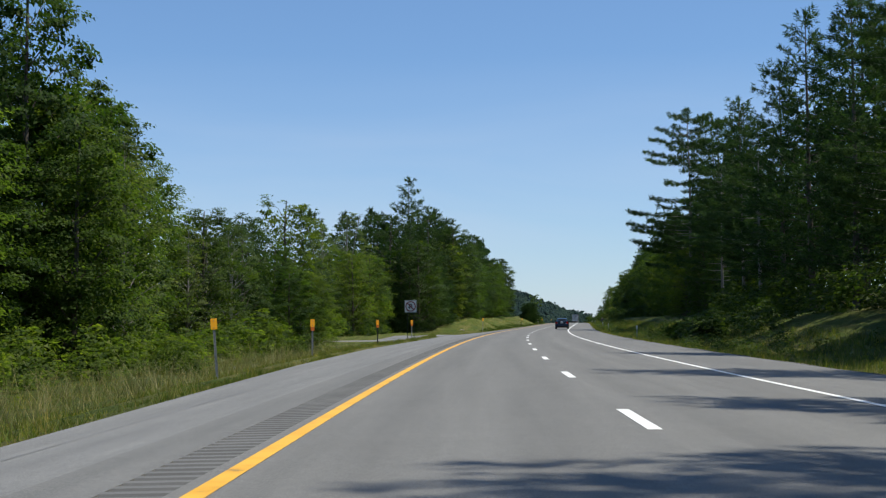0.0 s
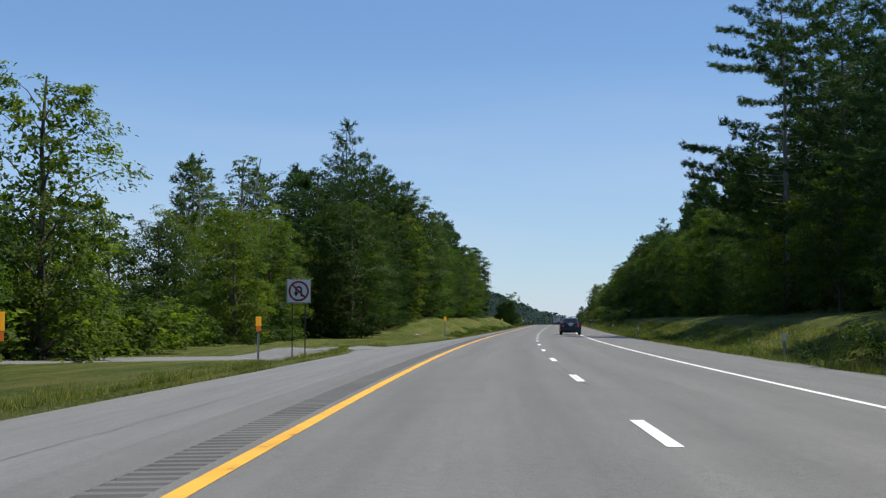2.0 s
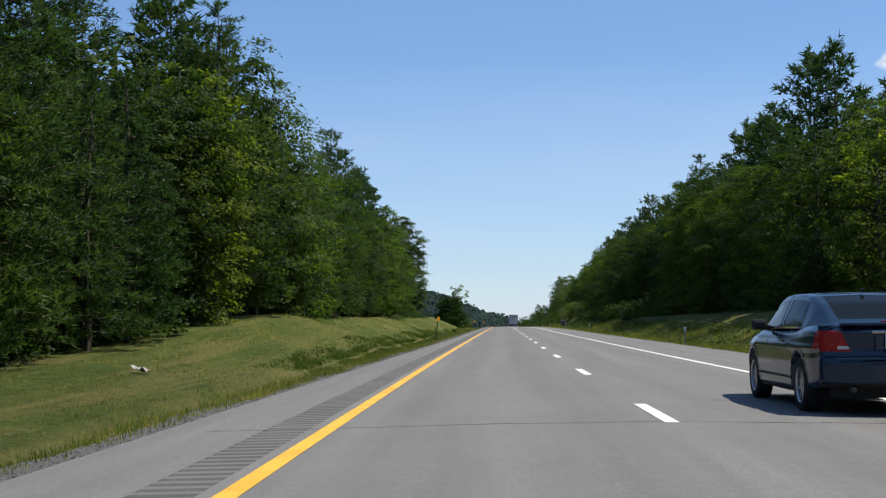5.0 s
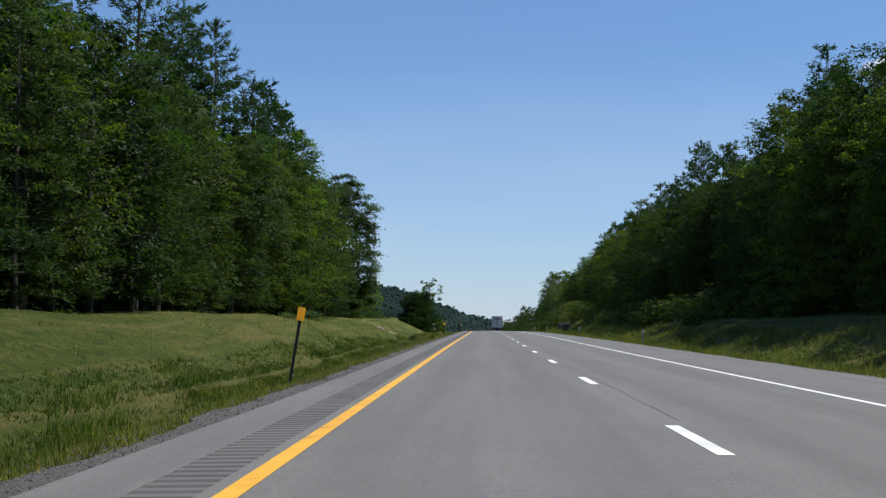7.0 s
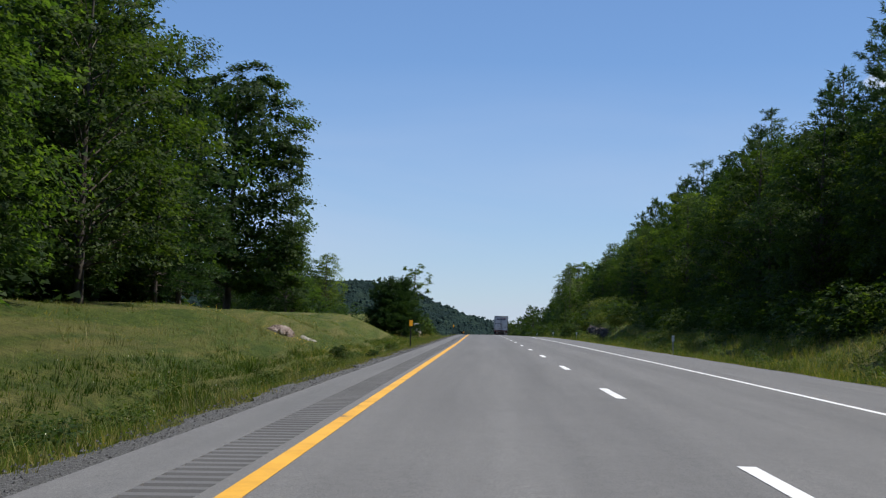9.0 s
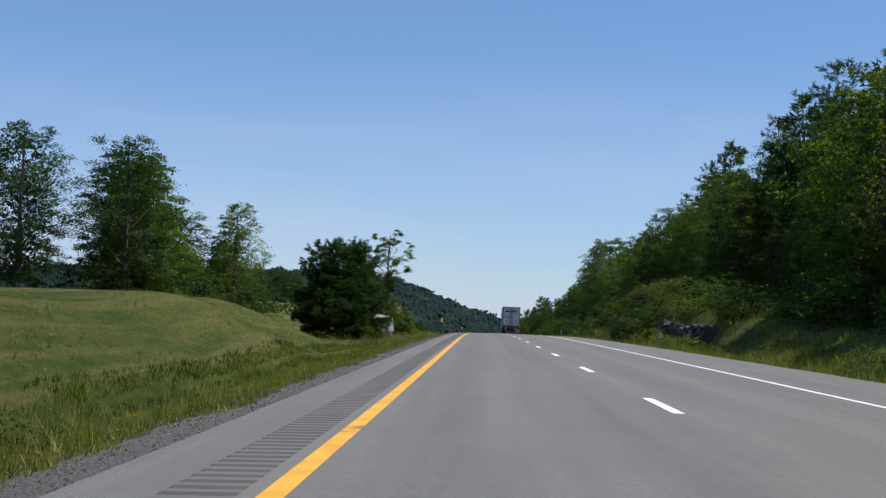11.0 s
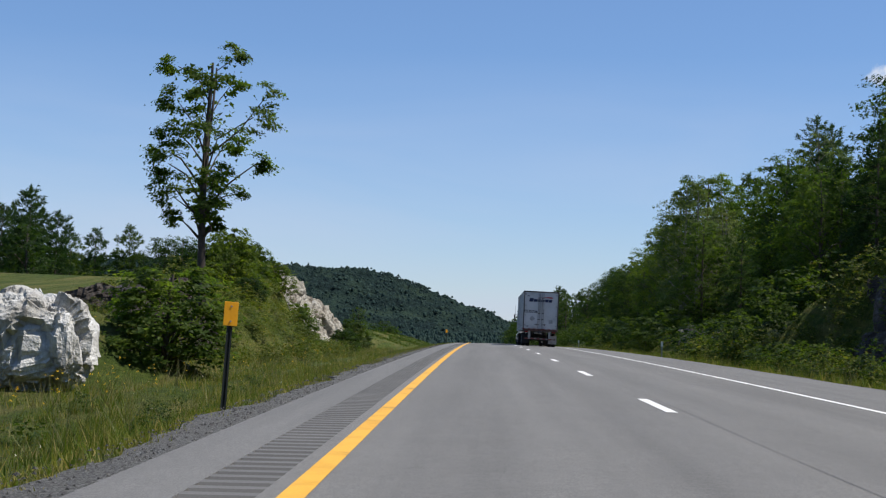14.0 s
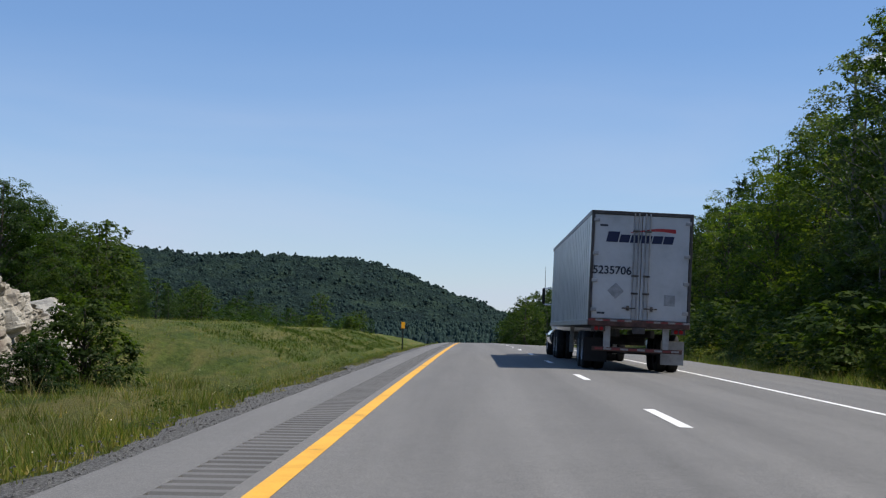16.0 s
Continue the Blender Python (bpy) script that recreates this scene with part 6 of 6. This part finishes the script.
def rock_wall(name, pts, side, lean, seed, material, label, rough=1.0, step=0.11, foot=0.5, cap=1.6):
    """A broken rock face standing in the bank. pts: (s, offset, top over the road) along its foot; side: +1 if the bank lies to the right of the road."""
    p = np.array(pts, float)
    x, y = line_xy(p[:, 0], p[:, 1])
    plan = np.stack([x, y], 1)
    cum = np.concatenate([[0], np.cumsum(np.linalg.norm(np.diff(plan, axis=0), axis=1))])
    w = np.arange(0, cum[-1], step)
    ss, oo, top = (np.interp(w, cum, p[:, i]) for i in range(3))
    px, py = np.interp(w, cum, plan[:, 0]), np.interp(w, cum, plan[:, 1])
    road = np.interp(ss, S_AX, LZ)
    rng = np.random.default_rng(seed)
    top = road + top + 0.22 * np.interp(w, np.arange(0, cum[-1] + 1.4, 0.7), rng.normal(0, 1, len(np.arange(0, cum[-1] + 1.4, 0.7))))
    bottom = ground_z(ss, oo) - foot
    top = np.maximum(top, bottom + foot + 0.1)
    t = np.stack([np.gradient(px), np.gradient(py)], 1)
    ker = np.ones(15) / 15
    t = np.stack([np.convolve(np.pad(t[:, i], 7, mode="edge"), ker, mode="valid") for i in range(2)], 1)
    t /= np.linalg.norm(t, axis=1)[:, None]
    inward = np.stack([t[:, 1], -t[:, 0]], 1)
    if side * float(np.mean(inward[:, 0])) < 0:
        inward = -inward
    nz = int(np.max(top - bottom) / step) + 2
    v = np.concatenate([np.linspace(0, 1, nz), 1 + np.linspace(0, 1, 10)[1:]])
    up, back = np.minimum(v, 1), np.maximum(v - 1, 0)
    hgt = (top - bottom)[:, None]
    inn = hgt * up[None, :] * lean + back[None, :] * cap
    Z = bottom[:, None] + hgt * up[None, :] - 0.5 * back[None, :] ** 1.5
    P = np.stack([px[:, None] + inward[:, :1] * inn, py[:, None] + inward[:, 1:] * inn, Z], -1)
    shape = P.shape[:2]
    Q = P.reshape(-1, 3)
    dip = np.array(Matrix.Rotation(0.55, 3, "X") @ Matrix.Rotation(0.3 * side, 3, "Y"))
    R = Q @ dip.T
    d = np.zeros(len(Q))
    for size, stretch, amount in ((1.7, (1, 1, 2.0), 0.30), (0.75, (1, 1.2, 2.4), 0.16), (0.33, (1, 1.2, 2.2), 0.095), (0.17, (1, 1, 1.3), 0.05)):
        h, rim = facets(R / np.array(stretch), size, seed + size)
        d += amount * (h - 0.35 * (1 - rim)) * rough
    out = np.repeat(np.column_stack([-inward, np.full(len(w), 0.35)])[:, None, :], shape[1], 1).reshape(-1, 3)
    out[:, 2] += np.tile(back * 0.9, shape[0])
    out /= np.linalg.norm(out, axis=1)[:, None]
    Q = Q + out * d[:, None]
    k = np.arange(len(Q)).reshape(shape)
    f = np.stack([k[:-1, :-1], k[1:, :-1], k[1:, 1:], k[:-1, 1:]], -1).reshape(-1, 4)
    a, b, c = Q[f[len(f) // 3, 0]], Q[f[len(f) // 3, 1]], Q[f[len(f) // 3, 3]]
    if np.dot(np.cross(b - a, c - a), out[f[len(f) // 3, 0]]) < 0:
        f = f[:, ::-1]
    o = np.array([px.mean(), py.mean(), bottom.min()])
    ob = obj_from(name, Q - o, f, material)
    ob.location = o
    return tagged(ob, label, "rock")


def rock_lump(name, s, off, zc, half, turn, seed, material, label, rough=0.6):
    """A boulder: a rounded block broken by fracture planes. half: half sizes across, along and up; zc: its middle over the road."""
    nu, nv = 90, 46
    a = np.linspace(0, 2 * np.pi, nu, endpoint=False)
    b = np.linspace(-0.5, 0.5, nv) * np.pi
    A, B = np.meshgrid(a, b, indexing="ij")
    bend = lambda q: np.sign(q) * np.abs(q) ** 0.55
    N = np.stack([np.cos(A) * np.cos(B), np.sin(A) * np.cos(B), np.sin(B)], -1).reshape(-1, 3)
    P = np.stack([bend(np.cos(A)) * bend(np.cos(B)), bend(np.sin(A)) * bend(np.cos(B)), bend(np.sin(B))], -1).reshape(-1, 3) * np.array(half)
    P[:, 0] *= 1 - 0.18 * P[:, 2] / half[2]
    d = np.zeros(len(P))
    for size, stretch, amount in ((1.1, (1, 1, 1.8), 0.26), (0.5, (1, 1, 2.2), 0.16), (0.24, (1, 1, 1.6), 0.08), (0.12, (1, 1, 1), 0.035)):
        h, rim = facets((P + seed * 7.3) / np.array(stretch), size, seed + size)
        d += amount * (h - 0.4 * (1 - rim)) * rough
    P = P + N * d[:, None]
    k = np.arange(nu * nv).reshape(nu, nv)
    k2 = np.roll(k, -1, axis=0)
    f = np.stack([k[:, :-1], k2[:, :-1], k2[:, 1:], k[:, 1:]], -1).reshape(-1, 4)
    ob = obj_from(name, P, f, material)
    x, y = line_xy(s, off)
    ob.matrix_world = pose(float(x), float(y), float(np.interp(s, S_AX, LZ)) + zc, 0, 0, turn)
    return tagged(ob, label, "rock")


rock_lump("boulder", 353.8, -13.3, 0.0, (1.35, 1.1, 0.72), 12, 3, M_ROCK_PINK, "low pinkish fractured rock jutting from the grassy bank", 0.55)
rock_lump("boulder", 354.2, -11.2, -0.35, (0.62, 0.6, 0.42), -8, 13, M_ROCK_WHITE, "small pale lichen-grey rock beside a larger one", 0.5)
rock_lump("boulder", 474.8, -11.85, 0.30, (1.05, 1.2, 0.98), 8, 4, M_ROCK_BRIGHT, "pale white weathered boulder in the long grass", 0.8)
rock_wall("rock_outcrop", [(487.5, -16.5, 1.5), (486.4, -14.6, 1.6), (487.0, -13.0, 1.7), (490, -12.3, 2.0), (494, -12.2, 1.9), (497.5, -12.4, 1.3), (499.5, -14.0, 0.9)], -1, 0.22, 5, M_ROCK_DARK_SHADED, "dark brown fractured rock face in the knoll beside the verge", 1.0, 0.10)
rock_wall("rock_cliff", [(525, -18.6, 3.2), (522.4, -16.4, 3.6), (521.8, -14.8, 3.75), (522.8, -13.4, 3.85), (525.5, -12.7, 3.7), (529.5, -12.4, 3.2), (534, -12.4, 2.6), (540, -12.3, 1.8), (545, -12.4, 0.9), (548, -13.2, 0.2)], -1, 0.34, 6, M_ROCK_WHITE, "steep pale grey-white rock cliff cut beside the highway", 1.0, 0.08)
# dark faces on the right bank have the trees' shade in their colour
rock_wall("rock_outcrop", [(428.5, 14.5, 0.7), (429.5, 12.2, 0.8), (433, 11.0, 1.1), (440, 10.8, 1.2), (448, 11.0, 1.4), (455, 11.2, 1.1), (458.5, 12.5, 0.8)], 1, 0.35, 7, M_ROCK_DARK_SHADED, "low rock cut topped with grass beside the shoulder, coloured dark for tree shade", 1.0, 0.13)
rock_wall("rock_bluff", [(494.5, 19.0, 4.6), (494.0, 16.0, 5.0), (495.0, 14.0, 5.4), (498, 13.2, 5.5), (503, 13.4, 5.2), (508, 14.4, 4.4), (511, 17.0, 3.4)], 1, 0.38, 8, M_ROCK_DARK_SHADED, "large rock outcrop coloured dark for the shade under the trees", 1.1, 0.13)
rock_wall("rock_outcrop", [(542, 16.0, 1.4), (540.4, 14.2, 1.2), (541.5, 13.0, 1.2), (545, 12.4, 1.6), (549, 12.6, 1.4), (551.5, 14.0, 1.0)], 1, 0.22, 9, M_ROCK_PINK, "reddish rock outcrop among roadside shrubs", 0.9, 0.10)
rock_wall("rock_outcrop", [(528, 16.0, 1.4), (527.5, 14.0, 1.5), (530, 12.6, 1.7), (535, 12.8, 1.4), (537.5, 14.5, 1.0)], 1, 0.25, 10, M_ROCK_DARK_SHADED, "rock among bushes, coloured dark for shade", 0.9, 0.12)

# stray scrap on the bank
x, y = line_xy(197.0, -12.7)
bm = bmesh.new()
rows_ = []
for i in range(9):
    yy, zz = -0.36 + i * 0.09, 0.06 + 0.07 * abs(math.sin(i * 1.1)) + 0.012 * i
    rows_.append([bm.verts.new((xx, yy + 0.03 * math.sin(i * 2.3 + xx * 9), zz + 0.05 * math.cos(xx * 11 + i))) for xx in (-0.15, -0.05, 0.06, 0.15)])
for r1, r2 in zip(rows_[:-1], rows_[1:]):
    for c in range(3):
        bm.faces.new((r1[c], r1[c + 1], r2[c + 1], r2[c]))
g = bmesh.ops.extrude_face_region(bm, geom=bm.faces[:])
bmesh.ops.translate(bm, verts=[q for q in g["geom"] if isinstance(q, bmesh.types.BMVert)], vec=(0, 0, 0.012))
scrap = part("scrap_panel", bm, M_TAPE_WHITE, None)
scrap.matrix_world = pose(float(x), float(y), float(ground_z(197.0, -12.7)), 0, 8, 60)
tagged(scrap, "torn white scrap of panel lying on the mown grass", "debris")

# ---------------- grass blades, weeds and flowers ----------------
def tufts(name, label, bands, material, seed, h0, h1, wid, blades=5, category="grass", spread=0.10):
    """Grass tufts over bands (s0, s1, off0, off1, tufts a square metre, height factor)."""
    rng = np.random.default_rng(seed)
    out = []
    for s0, s1, o0, o1, dens, hf in bands:
        n = int(abs(s1 - s0) * abs(o1 - o0) * dens)
        s = rng.uniform(s0, s1, n)
        w = rng.uniform(0, 1, n)
        off = o0 + (o1 - o0) * w
        if o0 < 0:
            off = np.minimum(off, pad_edge(s) - 0.22 - 0.45 * rng.random(n))
        # uneven cover: thin and thick patches
        keep = (np.sin(s * 0.53 + off * 0.9) + np.sin(s * 0.19 - off * 1.7) + rng.normal(0, 0.9, n)) > -0.9
        s, off = s[keep], off[keep]
        n = len(s)
        x, y = line_xy(s, off)
        z = ground_z(s, off) - 0.01
        hh = rng.uniform(h0, h1, n) * hf * (0.75 + 0.5 * (np.sin(s * 0.7 + off * 2.1) > 0))
        for b in range(blades):
            a = rng.uniform(0, 2 * np.pi, n)
            r = rng.uniform(0, spread, n)
            bx, by = x + r * np.cos(a), y + r * np.sin(a)
            ln = rng.normal(0, 0.35, (n, 2)) * hh[:, None]
            a2 = rng.uniform(0, np.pi, n)
            wx, wy = wid * np.cos(a2), wid * np.sin(a2)
            k = hh * rng.uniform(0.6, 1.2, n)
            out.append(np.stack([np.stack([bx - wx, by - wy, z], 1), np.stack([bx + wx, by + wy, z], 1), np.stack([bx + ln[:, 0], by + ln[:, 1], z + k], 1)], 1).reshape(-1, 3))
    v = np.concatenate(out)
    return tagged(obj_from(name, v, np.arange(len(v)).reshape(-1, 3), material), label, category, kind="stuff")


tufts("verge_grass", "uneven green and straw grass blades along the verge", [
    (8, 150, -6.6, -14.0, 16, 1.3), (150, 330, -5.6, -9.0, 40, 1.1), (330, 545, -5.6, -6.8, 34, 0.9), (330, 545, -6.6, -9.5, 40, 1.6), (545, 640, -5.4, -9.0, 8, 1.2),
    (150, 440, -9.0, -16.0, 7, 0.8), (440, 545, -9.5, -15.0, 10, 1.8), (545, 660, -9.0, -18.0, 4, 1.2)], M_BLADE, 61, 0.06, 0.17, 0.009, 4)
tufts("bank_grass", "shaded grass blades on the bank by the shoulder", [
    (30, 130, 7.1, 14.0, 12, 1.4), (130, 330, 7.1, 14.0, 15, 1.4), (330, 430, 7.1, 14.0, 15, 1.8), (430, 620, 7.1, 11.0, 12, 1.6)], M_BLADE, 62, 0.10, 0.28, 0.014, 4)

M_DRY = leaf_mat("dry_grass", [(0.11, 0.145, 0.032), (0.17, 0.175, 0.05), (0.27, 0.235, 0.10)], 0.35)
tufts("edge_grass", "short yellowed grass along the gravel edge", [(150, 330, -5.4, -6.7, 34, 0.8), (330, 600, -5.4, -6.4, 42, 0.8)], M_DRY, 66, 0.04, 0.12, 0.010, 5)
M_LUSH = leaf_mat("lush_grass", [(0.030, 0.066, 0.010), (0.046, 0.088, 0.015), (0.068, 0.110, 0.022)], 0.4)
tufts("swale_grass", "lush dark green grass in the shallow ditch below the bank", [(205, 345, -7.8, -9.6, 46, 1.0), (205, 330, -9.6, -10.8, 22, 0.9), (372, 440, -8.4, -10.0, 26, 1.0), (560, 640, -9, -14, 8, 1.2)], M_LUSH, 67, 0.08, 0.20, 0.012, 5)
M_STRAW = leaf_mat("dry_stalk", [(0.20, 0.17, 0.07), (0.32, 0.27, 0.13), (0.16, 0.19, 0.06)], 0.2)
tufts("dry_weeds", "tall dry weed stalks in the long grass", [
    (292, 372, -6.2, -12.5, 1.8, 0.9), (430, 545, -6.6, -12.5, 1.8, 1.1), (16, 70, -9.3, -14.0, 4.5, 1.6), (60, 125, 8.5, 13, 0.9, 1.0), (430, 600, 8.0, 10.5, 0.9, 1.1)], M_STRAW, 63, 0.25, 0.6, 0.007, 5, "weeds", 0.15)

M_FLOWER_Y = leaf_mat("yellow_petal", [(0.75, 0.42, 0.02), (0.85, 0.55, 0.04)], 0.2)
M_FLOWER_W = leaf_mat("white_petal", [(0.75, 0.75, 0.70), (0.82, 0.82, 0.80)], 0.2)


def blossoms(name, label, bands, material, seed, size):
    rng = np.random.default_rng(seed)
    c = []
    for s0, s1, o0, o1, n, h0, h1 in bands:
        s, off = rng.uniform(s0, s1, n), rng.uniform(o0, o1, n)
        x, y = line_xy(s, off)
        p = np.stack([x, y, ground_z(s, off) + rng.uniform(h0, h1, n)], 1)
        for k in range(4):
            c.append(p + rng.normal(0, size * 0.5, p.shape))
    c = np.concatenate(c)
    v, f = leaves(rng, c, np.tile([0, -0.4, 1.0], (len(c), 1)), size)
    return tagged(obj_from(name, v, f, material), label, "flowers", kind="stuff")


blossoms("yellow_flowers", "small yellow-orange wildflowers scattered in the grass", [(438, 482, -15.0, -9.0, 420, 0.25, 0.6), (484, 520, -11, -9, 60, 0.2, 0.5), (335, 352, -14, -9, 60, 0.2, 0.4)], M_FLOWER_Y, 64, 0.026)
blossoms("white_flowers", "small white wildflowers scattered along the verge", [(210, 380, -16, -6.2, 300, 0.08, 0.3), (430, 545, -10, -6.4, 100, 0.1, 0.35)], M_FLOWER_W, 65, 0.014)

# loose stones on the gravel edge
rng = np.random.default_rng(9)
n = 16000
s = rng.uniform(150, 560, n)
off = pad_edge(s) - 0.95 * rng.uniform(0, 1, n) ** 1.3
x, y = line_xy(s, off)
z = road_z(s, off) - 0.045
r = rng.uniform(0.010, 0.030, n)
tet = np.array([[1, 0, -0.3], [-0.5, 0.85, -0.3], [-0.5, -0.85, -0.3], [0.1, 0.1, 0.5]])
a = rng.uniform(0, 6.28, n)
P = tet[None] * r[:, None, None]
Q = np.stack([P[..., 0] * np.cos(a)[:, None] - P[..., 1] * np.sin(a)[:, None], P[..., 0] * np.sin(a)[:, None] + P[..., 1] * np.cos(a)[:, None], P[..., 2]], -1) + np.stack([x, y, z], 1)[:, None, :]
k = np.arange(n * 4).reshape(-1, 4)
tagged(obj_from("gravel_stones", Q.reshape(-1, 3), np.concatenate([k[:, [0, 1, 3]], k[:, [1, 2, 3]], k[:, [2, 0, 3]]]), M_GRAVEL), "loose grey stones along the shoulder's edge", "gravel", kind="stuff")

# ---------------- marks on the asphalt ----------------
def crack(name, pts, width, label):
    """A dark sealed crack through points (s, off)."""
    rng = np.random.default_rng(len(pts) + int(pts[0][0]))
    p = np.array(pts, float)
    u = np.linspace(0, len(p) - 1, (len(p) - 1) * 14 + 1)
    s = np.interp(u, range(len(p)), p[:, 0])
    off = np.interp(u, range(len(p)), p[:, 1])
    along = abs(p[-1, 0] - p[0, 0]) > abs(p[-1, 1] - p[0, 1])
    jit = rng.normal(0, 0.02, len(s))
    s, off = (s, off + jit) if along else (s + jit, off)
    w = width * rng.uniform(0.4, 1.2, len(s))
    rows = []
    for q in (-0.5, 0.5):
        x, y = line_xy(s + (0 if along else w * q), off + (w * q if along else 0))
        rows.append(np.stack([x, y, road_z(s, off) + 0.004], -1))
    v = np.stack(rows, 1)
    k = np.arange(len(s) * 2).reshape(-1, 2)
    f = np.stack([k[:-1, 0], k[1:, 0], k[1:, 1], k[:-1, 1]], -1)
    if along:
        f = f[:, ::-1]
    return tagged(obj_from(name, v.reshape(-1, 3), f, M_TAR), label, "road crack", kind="structure")


crack("lane_joint_crack", [(84, 0.02), (100, -0.06), (108, -0.10), (116, -0.08), (130, -0.05), (148, -0.10), (165, -0.06)], 0.013, "thin dark crack along the lane joint")
crack("lane_joint_crack", [(236, 0.18), (250, 0.22), (262, 0.16), (280, 0.2)], 0.012, "thin dark crack along the lane joint")
crack("lane_joint_crack", [(396, 0.15), (410, 0.2), (430, 0.16), (470, 0.2)], 0.010, "thin dark crack along the lane joint")
crack("cross_joint", [(171.5, -4.9), (171.6, -2), (171.4, 0.5), (171.6, 3.7)], 0.04, "dark paving joint across the lanes")
crack("shoulder_seam", [(0, -6.2), (20, -6.1), (40, -6.0), (60, -5.9), (80, -5.85), (100, -5.8), (120, -5.75), (140, -5.6)], 0.014, "dark seam between shoulder and pad")
crack("shoulder_seam", [(118, -6.2), (124, -6.6), (130, -6.9)], 0.016, "thin crack across the worn pad")
